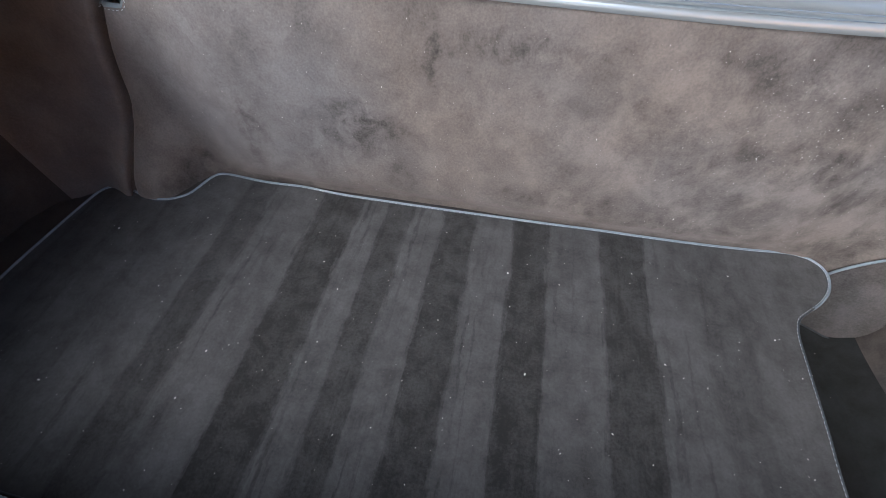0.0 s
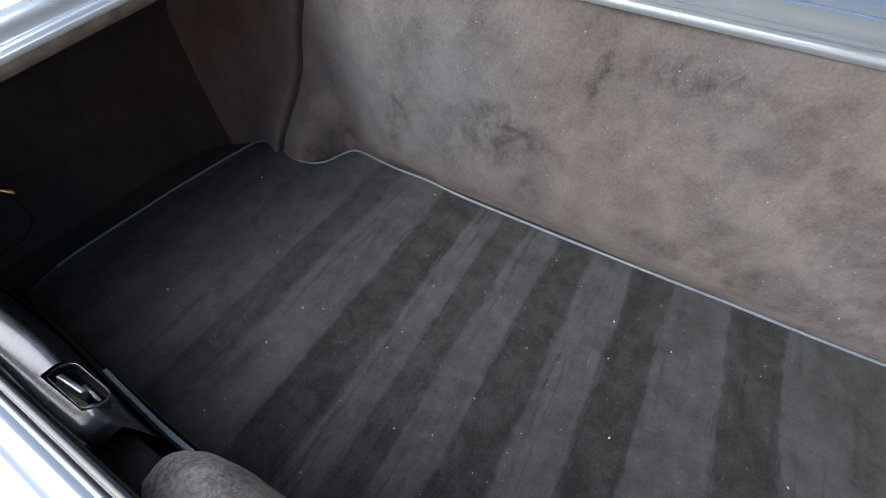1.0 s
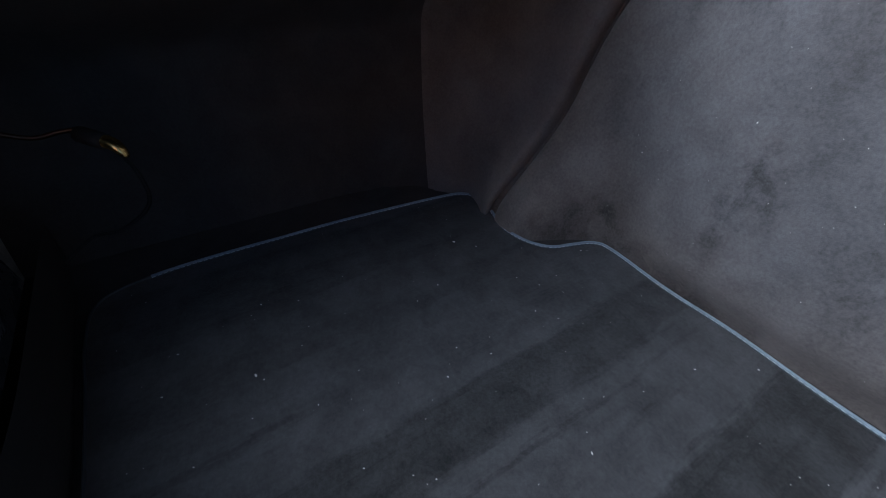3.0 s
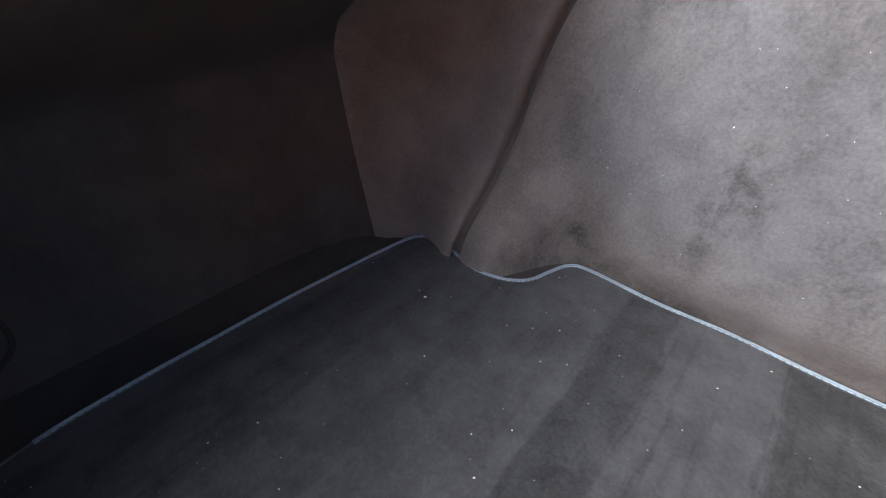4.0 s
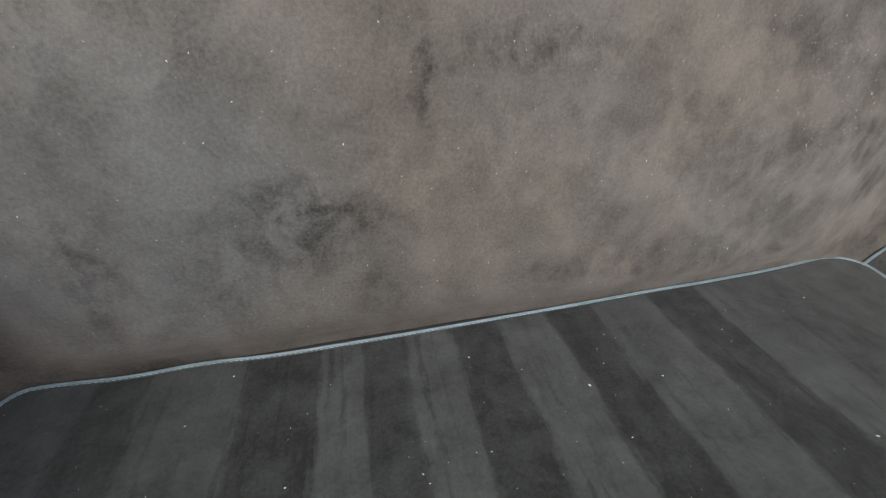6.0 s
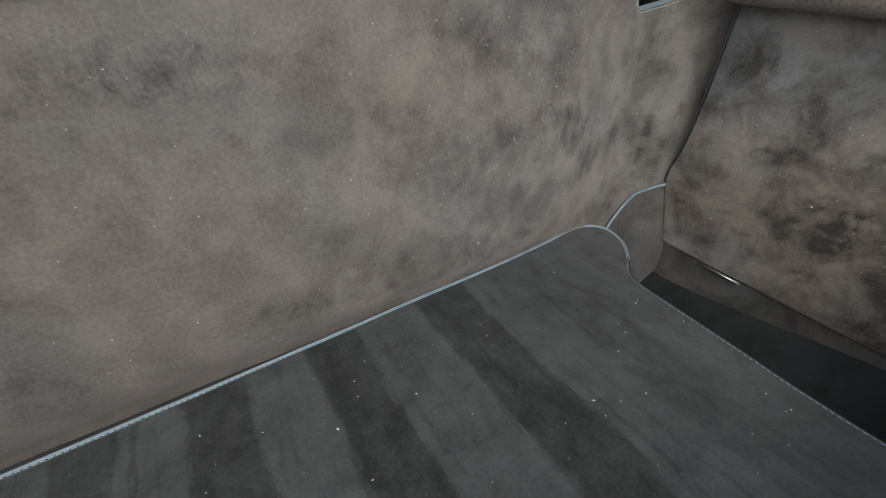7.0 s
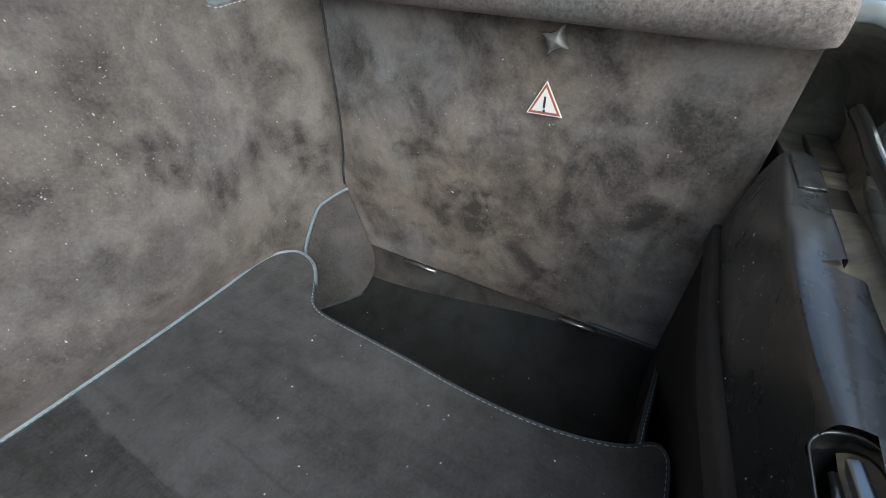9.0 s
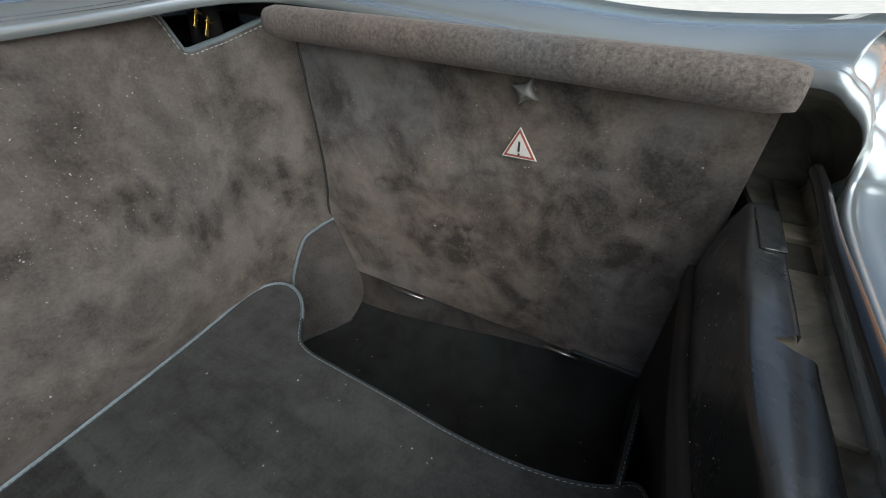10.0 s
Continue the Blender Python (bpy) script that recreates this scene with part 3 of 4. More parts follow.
def recess():
    e = thing("side_recess", (0.62, 0.4, -0.13), "dark carpet-lined side recess beside the boot mat", "recess lining")
    top = catmull([(0.50, 0, -0.03), (0.57, 0, -0.03), (0.621, 0, -0.034), (0.631, 0, -0.016), (0.640, 0, 0.003), (0.655, 0, 0.032), (0.668, 0, 0.052), (0.685, 0, 0.062), (0.706, 0, 0.071), (0.745, 0, 0.079)], 6)
    for p in top:
        p.y = wall_y(p.x, max(p.z, 0.0)) - 0.004
    foot = catmull([(0.50, 0.690, -0.126), (0.55, 0.693, -0.126), (0.60, 0.687, -0.126), (0.622, 0.677, -0.127), (0.640, 0.667, -0.127), (0.662, 0.656, -0.127), (0.680, 0.648, -0.127), (0.700, 0.642, -0.125), (0.716, 0.638, -0.116), (0.735, 0.640, -0.09)], 6)
    rows = []
    for p, q in zip(top, foot):
        rows.append([p.lerp(q, u) + Vector((0, 0.012 * u * (1 - u), 0)) for u in (k / 10 for k in range(11))])
    add("back_lining", grid(rows), M_RECESS_BACK, e)
    pip = [p + Vector((0, -0.004, 0)) for p in top if p.x > 0.621]
    add("piping", tube(pip, 0.0026, 8, Vector((0, -1, 0))), M_PIPING, e, "blue-grey leather piping")
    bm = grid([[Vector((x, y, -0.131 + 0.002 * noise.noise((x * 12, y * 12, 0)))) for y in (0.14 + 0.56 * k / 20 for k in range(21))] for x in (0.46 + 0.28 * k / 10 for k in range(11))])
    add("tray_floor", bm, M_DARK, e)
    # the side curves into the floor; below a slanted line it is near-black
    cove = [Vector((x, 0, z)) for x, z in ((0.729, -0.034), (0.7285, -0.050), (0.7265, -0.068), (0.721, -0.086), (0.712, -0.102), (0.701, -0.114), (0.688, -0.1225), (0.672, -0.1285), (0.655, -0.1325))]
    cove = catmull(cove, 4)
    upper, lower = [], []
    for k in range(41):
        y = 0.14 + 0.53 * k / 40
        cut = 3.5 + 13.0 * smoothstep(0.16, 0.66, y)
        def at(u):
            i = min(int(u), len(cove) - 2)
            p = cove[i].lerp(cove[i + 1], u - i)
            return Vector((p.x + 0.002 * noise.noise((y * 9, p.z * 14, 6.0)), y, p.z))
        upper.append([at(cut * j / 8) for j in range(9)])
        lower.append([at(cut + (len(cove) - 1 - cut) * j / 10) + Vector((-0.0012 * min(j, 1), 0, 0)) for j in range(11)])
    add("recess_side", grid(upper), M_RECESS, e)
    add("lower_side", grid(lower), M_DARK, e, "near-black lower part of the recess side")
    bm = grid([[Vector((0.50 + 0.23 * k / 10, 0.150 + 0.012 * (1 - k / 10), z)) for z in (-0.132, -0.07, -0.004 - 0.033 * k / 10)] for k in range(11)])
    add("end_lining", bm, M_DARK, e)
    edge = [Vector((0.54 + 0.188 * k / 12, 0.150 + 0.010 * (1 - k / 12), 0.0 - 0.036 * k / 12)) for k in range(13)]
    add("end_binding", tube(edge, 0.004, 8), M_PIPING_DARK, e, "dark leather binding")
    add("end_stitching", stitches(edge, 0.0, 0.0040, width=0.0009), M_THREAD, e, "pale thread stitching")
    edge2 = [Vector((0.724, 0.150 + 0.10 * k / 8, -0.036)) for k in range(9)]
    add("side_binding", tube(edge2, 0.0035, 8), M_PIPING_DARK, e, "dark leather binding")
    seam = [p + Vector((0, -0.0015, 0.001)) for p in foot if p.x > 0.585]
    add("seam_binding", tube(seam, 0.0016, 6), M_PIPING_DARK, e, "dark leather binding")
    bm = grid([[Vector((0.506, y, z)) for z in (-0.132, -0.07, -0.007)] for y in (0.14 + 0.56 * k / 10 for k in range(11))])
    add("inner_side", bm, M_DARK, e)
    return e


def flap_x(z):
    return 0.725 - 0.115 * (z + 0.04)


def flap():
    e = thing("side_flap", (0.725, 0.4, -0.04), "taupe suede hinged side flap with a rolled bolster along its top", "access panel")
    # front and back edges of the flap as heights run up
    back = catmull([(0.656, -0.042, 0), (0.667, 0.01, 0), (0.682, 0.08, 0), (0.668, 0.14, 0), (0.658, 0.20, 0), (0.652, 0.26, 0), (0.648, 0.31, 0), (0.644, 0.36, 0)], 4)
    rows = []
    for q in back:
        y1, z = q.x, q.y
        y0 = 0.150 - 0.008 * (z + 0.04) / 0.4
        row = []
        for k in range(25):
            y = y0 + (y1 - y0) * k / 24
            zz = z + (0.010 * (y - 0.4) if z > 0 else 0)
            row.append(Vector((flap_x(zz) + 0.003 * noise.noise((y * 6, zz * 7, 4.0)), y, zz)))
        rows.append(row)
    ob = add("panel", grid(rows), M_FLAP, e)
    so = ob.modifiers.new("thickness", "SOLIDIFY")
    so.thickness, so.offset = 0.012, 1
    bv = ob.modifiers.new("edges", "BEVEL")
    bv.width, bv.segments, bv.limit_method = 0.004, 2, "ANGLE"
    # thin dark tube added to draw the shaded gap between flap and wall
    seam = [Vector((flap_x(q.y) - 0.0005, q.x + 0.0012, q.y + (0.010 * (q.x - 0.4) if q.y > 0 else 0))) for q in back if q.y > 0.075]
    add("gap_line", tube(seam, 0.0009, 6), M_PIPING_DARK, e, "dark line added for the shaded gap beside the flap")
    # bolster
    path = [Vector((0.655, 0.142 + 0.512 * k / 40, 0.3565 + 0.022 * k / 40)) for k in range(41)]
    rows = []
    for i, p in enumerate(path):
        d = min(i, 40 - i)
        r = 0.0170 * (0.80 if d == 0 else 0.97 if d == 1 else 1.0)
        rows.append([p + Vector((r * math.cos(a) * (1 + 0.03 * noise.noise((p.y * 20, a, 0))), 0, 1.05 * r * math.sin(a))) for a in (2 * math.pi * k / 20 for k in range(20))])
    bm = grid(rows, False, True)
    bm.verts.ensure_lookup_table()
    bm.faces.new(bm.verts[:20])
    bm.faces.new(bm.verts[-20:])
    add("bolster", bm, M_FUZZ, e, "rolled brushed-carpet bolster")
    for y0, y1 in ((0.505, 0.571), (0.236, 0.291)):
        bm = bmesh.new()
        box(bm, (0.7215, (y0 + y1) / 2, -0.0435), (0.004, y1 - y0, 0.005), None, 0.001)
        h = add("hinge", bm, M_STEEL, e, "bright steel butt hinge")
        pin = tube([Vector((0.719, y0 - 0.001, -0.0425)), Vector((0.719, y1 + 0.001, -0.0425))], 0.0022, 8)
        adopt(part("hinge_pin", pin, M_STEEL), e).name = "hinge_pin"
    # star knob
    c = Vector((flap_x(0.331) - 0.012, 0.340, 0.331))
    bm = bmesh.new()
    ringf, ringb = [], []
    for k in range(32):
        a = 2 * math.pi * k / 32
        r = 0.0158 / (abs(math.cos(a)) ** 0.66 + abs(math.sin(a)) ** 0.66) ** (1 / 0.66)
        a += radians(24)
        off = Vector((0, r * math.cos(a), r * math.sin(a)))
        ringf.append(bm.verts.new(c + off * 0.86 + Vector((-0.008, 0, 0))))
        ringb.append(bm.verts.new(c + off))
    mid = bm.verts.new(c + Vector((-0.0105, 0, 0)))
    for k in range(32):
        j = (k + 1) % 32
        bm.faces.new((ringf[k], ringf[j], mid))
        bm.faces.new((ringf[k], ringb[k], ringb[j], ringf[j]))
    bm.faces.new(ringb)
    add("knob", bm, M_PEWTER, e, "four-lobed grey turn knob")
    add("knob_stem", tube([c, c + Vector((0.016, 0, -0.002))], 0.006, 10), M_PEWTER, e)
    return e


def warning_label():
    e = thing("warning_label", (0.69, 0.347, 0.27), "white triangular warning sticker with red border on suede flap", "sticker")
    def tri(scale, lift, mat, name, label=""):
        bm = bmesh.new()
        pts = [(0.0, 0.0225), (0.0215, -0.0130), (-0.0215, -0.0130)]
        vs, ws = [], []
        for dy, dz in pts:
            z = 0.2695 + dz * scale
            vs.append(bm.verts.new((flap_x(z) - lift, 0.3475 + dy * scale * 0.92, z)))
            ws.append(bm.verts.new((flap_x(z) - lift + 0.0015, 0.3475 + dy * scale * 0.92, z)))
        bm.faces.new(vs)
        for i in range(3):
            bm.faces.new((vs[i], ws[i], ws[(i + 1) % 3], vs[(i + 1) % 3]))
        return add(name, bm, mat, e, label, False)
    tri(1.0, 0.0040, M_WHITE, "backing")
    tri(0.90, 0.0045, M_RED, "border", "faded red border")
    tri(0.70, 0.0050, M_WHITE, "field")
    bm = bmesh.new()
    box(bm, (flap_x(0.272) - 0.0052, 0.3475, 0.272), (0.0006, 0.0022, 0.014))
    add("stroke", bm, M_INK, e, "black stroke", False)
    bm = bmesh.new()
    box(bm, (flap_x(0.2615) - 0.0052, 0.3475, 0.2615), (0.0006, 0.0022, 0.0022))
    add("dot", bm, M_INK, e, "black dot", False)
    return e


# ---------------------------------------------------------------- rear sill
SILL_Y, SILL_Z = (0.0987, 0.0393), (0.2248, 0.0603)      # where the sill's crest runs, at x = 0 and per metre


def sill(x, inward, up):
    """A place beside the crest of the rear sill."""
    return Vector((x, SILL_Y[0] + SILL_Y[1] * x + inward, SILL_Z[0] + SILL_Z[1] * x + up))


def low(x, inward, up):
    """The same for the trim and its cover, which dip towards the middle of the sill."""
    return sill(x, inward, up - 0.020 * smoothstep(0.56, 0.30, abs(x)))


def outer(x):
    """How far the trim's flat top reaches outwards; it widens past its slot."""
    return -0.0045 - 0.0055 * smoothstep(0.535, 0.505, abs(x)) - 0.0055 * smoothstep(0.50, 0.37, abs(x)) - 0.002 * smoothstep(0.52, 0.46, x) * (x > 0)


def shoulder(x):
    """How far the trim's flat top reaches inwards; it narrows at both ends."""
    return 0.006 + 0.0155 * smoothstep(0.30, 0.47, abs(x)) - 0.007 * smoothstep(0.56, 0.69, abs(x)) - 0.0055 * smoothstep(0.52, 0.42, x) * (x > 0)


def inset(x):
    """Where the carpet upstand stands behind the trim's inner face."""
    return 0.0116 + 0.0162 * smoothstep(0.32, 0.58, abs(x))


def sill_trim(side, label):
    e = thing("sill_trim", sill(side * 0.51, 0.01, -0.04), label, "trim")
    prof = [(2.0, -0.092), (1.85, -0.062), (1.65, -0.038), (1.40, -0.021), (1.12, -0.0105), (1.0, -0.0052), (0.90, -0.0022), (0.78, -0.0008), (0.60, -0.0001), (0.40, 0.0002), (0.20, 0.0002), (0.0, 0.0), (-0.04, 0.0002), (-0.07, -0.0004), (-0.09, -0.0022), (-0.095, -0.007)]
    u0, u1, notch, hole = 0.332, 0.690, 0.516, 0.385
    us = [u0 + (u1 - u0) * i / 130 for i in range(131)]
    k_notch = min(range(131), key=lambda i: abs(us[i] - notch))
    cols = us[:k_notch + 1] + us[k_notch:]
    bm = bmesh.new()
    vs = []
    for i, u in enumerate(cols):
        x = side * u
        after = i > k_notch
        end = min((u - u0) / 0.020, (u1 - u) / 0.026)
        row = []
        for a, b in prof:
            edge = 1.04 * shoulder(x)
            brim = outer(side * (max(u, 0.54) if after else min(u, 0.505)))
            dy = edge + (inset(x) - edge) * (a - 1) if a > 1 else a * edge if a > 0 else brim * -a / 0.09
            reach = smoothstep(0.0095, -0.007, dy)
            gap = 0.0009 + (0.0085 if after else 0.0065) * reach
            v = u + (gap if after else -gap) * math.exp(-abs(u - us[k_notch]) / 0.02) * (reach > 0)
            drop = 0.022 * (1 - math.sqrt(max(0.0, 1 - (1 - min(end, 1.0)) ** 2)))
            row.append(bm.verts.new(low(side * v, dy, b - drop * smoothstep(-0.09, -0.02, b))))
        vs.append(row)
    for i in range(len(cols) - 1):
        for k in range(len(prof) - 1):
            f = (vs[i][k], vs[i + 1][k], vs[i + 1][k + 1], vs[i][k + 1])
            if i == k_notch and k >= 9:
                continue
            if abs(cols[i] - hole) < 0.0305 and 3 <= k <= 10:
                continue
            bm.faces.new(f)
    bmesh.ops.remove_doubles(bm, verts=bm.verts, dist=0.00005)
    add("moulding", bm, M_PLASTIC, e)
    bm = bmesh.new()
    tilt = Euler((0, -math.atan(SILL_Z[1]), math.atan(SILL_Y[1]))).to_matrix()
    box(bm, low(side * 0.632, 0.0035, 0.0006), (0.058, 0.0165, 0.0024), tilt, 0.0009)
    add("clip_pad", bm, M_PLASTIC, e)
    bm = bmesh.new()
    box(bm, low(side * 0.603, 0.0035, 0.0012), (0.0022, 0.0135, 0.0022), tilt, 0.0007)
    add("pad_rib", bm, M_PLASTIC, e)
    return e


def latch(side, label):
    x = side * 0.386
    e = thing("lid_latch", low(x, 0.01, -0.01), label, "latch")
    tilt = (Matrix.Rotation(radians(-25), 3, "X") @ Matrix.Rotation(-math.atan(SILL_Z[1]), 3, "Y"))
    q = Matrix.Translation(low(x, 0.0125 if side < 0 else 0.0070, -0.0045)) @ tilt.to_4x4()

    def oval(rx, ry, z, n=40):
        out = []
        for k in range(n):
            a = 2 * math.pi * k / n
            cx = (rx - ry) * (1 if math.cos(a) >= 0 else -1)
            out.append(q @ Vector((cx + ry * math.cos(a), ry * math.sin(a), z)))
        return out
    rings = [oval(0.0364, 0.0125, -0.010), oval(0.0362, 0.0123, -0.0016), oval(0.0357, 0.0119, 0.0000), oval(0.0350, 0.0115, 0.0003), oval(0.0344, 0.0111, -0.0004), oval(0.0338, 0.0108, -0.0024), oval(0.0334, 0.0105, -0.008), oval(0.0330, 0.0103, -0.026)]
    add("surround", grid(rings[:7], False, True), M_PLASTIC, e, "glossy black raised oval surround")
    bm = grid(rings[6:], False, True)
    bm.verts.ensure_lookup_table()
    bm.faces.new(bm.verts[-40:])
    add("well", bm, M_BLACK, e, "matt black well")
    bm = bmesh.new()
    lean = tilt @ Matrix.Rotation(radians(5), 3, "Z")
    box(bm, q @ Vector((side * 0.006, -0.0030, -0.0055)), (0.036, 0.0055, 0.012), lean, 0.0016)
    add("striker", bm, M_STEEL, e, "steel striker plate")
    add("striker_pin", tube([q @ Vector((-0.004, 0.0045, -0.009)), q @ Vector((0.022, 0.0045, -0.011))], 0.002, 10), M_STEEL, e)
    return e


def rear_upstand():
    e = thing("rear_upstand", (0.03, 0.11, -0.04), "dark carpet upstand under the rear sill with a bound top edge", "lining panel")

    def face(x, up, off=0.0):
        # the panel leans outwards below its bound edge
        p = sill(x, inset(x) + 0.003 + off - 0.024 * smoothstep(0.125, 0.25, -up) * smoothstep(0.68, 0.60, x), up)
        p.y += 0.0015 * noise.noise((x * 9, p.z * 9, 3))
        return p
    rows = []
    for i in range(90):
        x = -0.80 + 1.56 * i / 89
        foot = -0.008 - 0.125 * smoothstep(0.485, 0.505, x) - face(x, 0.0).z
        rows.append([face(x, foot + (-0.098 - foot) * k / 6) for k in range(7)])
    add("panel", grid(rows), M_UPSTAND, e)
    rows = []
    for i in range(41):
        x = 0.36 + 0.345 * i / 40
        rows.append([face(x, a, o) for a, o in ((-0.1245, -0.002), (-0.1240, 0.0022), (-0.121, 0.0032), (-0.100, 0.0032), (-0.0945, 0.002), (-0.094, -0.004))])
    add("edge_strip", grid(rows), M_SIDE, e, "lighter brown edge strip")
    rim = [face(-0.458 + 0.238 * i / 40, -0.104, 0.0040) for i in range(41)]
    add("rim_binding", tube(rim, 0.0023, 8), M_PIPING, e, "blue-grey leather binding")
    add("rim_stitching", stitches(rim, -0.0026, 0.0022, width=0.0008), M_THREAD, e, "pale thread stitching")
    return e


def sill_hump():
    rows = []
    prof = ((-0.031, -0.05), (-0.029, -0.013), (-0.018, -0.002), (0.002, 0.001), (0.014, 0.001), (0.024, -0.006), (0.032, -0.020), (0.037, -0.045), (0.038, -0.085), (0.034, -0.15), (0.028, -0.205))
    for i in range(61):
        x = -0.292 + 0.584 * i / 60
        k = math.sqrt(max(0.0, 1 - (1 - min(min(i, 60 - i) / 9, 1)) ** 2))
        row = []
        for a, b in prof:
            lump = 0.0012 * noise.noise((x * 60, a * 90, b * 60)) + 0.003 * noise.noise((x * 9, a * 20, b * 9))
            row.append(low(x, -0.004 + (a * (0.90 if a > 0 else 1.0) + 0.004) * (0.40 + 0.60 * k) + lump, b - 0.006 - 0.045 * (1 - k) * smoothstep(-0.2, -0.02, b) + lump))
        rows.append(row)
    bm = grid(rows)
    bm.verts.ensure_lookup_table()
    bm.faces.new(bm.verts[:11])
    bm.faces.new(bm.verts[-11:])
    e = part("latch_cover", bm, M_HUMP, None, "brushed taupe carpet cover along the sill middle")
    return tagged(e, "", "cover")


def stud(at, label):
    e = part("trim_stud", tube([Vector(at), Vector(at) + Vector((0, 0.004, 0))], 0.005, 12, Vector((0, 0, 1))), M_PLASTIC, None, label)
    return tagged(e, "", "fastener", "trim studs")


# ---------------------------------------------------------------- the car's body
def lip_z(x, y):
    return 0.334 + 0.1 * (y - 0.12) + 0.015 * x


def opening_path():
    pts = [(x, 0.692 + 0.046 * x, 0.389 + 0.004 * max(0.0, x)) for x in (-0.48, -0.25, 0.0, 0.25)]
    pts += [(0.48, 0.712, 0.398), (0.600, 0.702, 0.407), (0.664, 0.680, 0.4085), (0.683, 0.611, 0.403), (0.683, 0.493, 0.3896), (0.681, 0.375, 0.377), (0.6795, 0.267, 0.3655), (0.676, 0.188, 0.3635), (0.667, 0.153, 0.368), (0.655, 0.128, 0.369),
            (0.652, 0.115, 0.360), (0.650, 0.106, 0.352), (0.649, 0.100, 0.341), (0.648, 0.0975, 0.327), (0.645, 0.0968, 0.311), (0.637, 0.0978, 0.2985), (0.600, 0.0998, 0.2895)]
    pts += [tuple(sill(x, -0.0185 - 0.004 * x, 0.027)) for x in (0.50, 0.38, 0.25, 0.1, -0.1, -0.25, -0.4, -0.52, -0.59)]
    pts += [(-0.635, 0.0590, 0.2180), (-0.665, 0.0605, 0.237), (-0.666, 0.0718, 0.280), (-0.654, 0.093, 0.315), (-0.635, 0.132, 0.332), (-0.626, 0.201, 0.340), (-0.626, 0.319, 0.353), (-0.630, 0.428, 0.3630), (-0.640, 0.556, 0.3755), (-0.630, 0.625, 0.382), (-0.579, 0.658, 0.388)]
    return catmull(pts, 6, True)


LIP = opening_path()
LIP_PROFILE = [(0.010, -0.013), (0.001, -0.0128), (-0.002, -0.011), (-0.0015, -0.004), (0.0015, 0.000), (0.004, 0.0008), (0.0055, -0.0006), (0.0075, -0.0006), (0.009, 0.0022), (0.016, 0.003), (0.024, 0.0012), (0.028, -0.003), (0.034, -0.0045), (0.040, -0.003), (0.044, 0.003), (0.050, 0.009), (0.060, 0.0105),
               (0.078, 0.009), (0.100, 0.001), (0.20, -0.035), (0.30, -0.072), (0.36, -0.105), (0.40, -0.17), (0.42, -0.28), (0.42, -0.55), (0.40, -0.90)]
REAR_PROFILE = [(0.006, -0.034), (0.002, -0.030), (0.0, -0.020), (-0.0005, -0.008), (0.0, -0.002), (0.0012, 0.0004), (0.003, 0.0012), (0.0036, 0.0003), (0.0046, 0.0003), (0.0055, 0.0013), (0.012, 0.0018), (0.0195, 0.0016), (0.0220, 0.0030), (0.0250, 0.0030), (0.0280, 0.0014),
                (0.042, 0.0), (0.056, -0.004), (0.063, -0.009), (0.069, -0.022), (0.10, -0.09), (0.13, -0.14), (0.14, -0.16), (0.16, -0.24), (0.16, -0.36), (0.16, -0.5), (0.14, -0.76)]


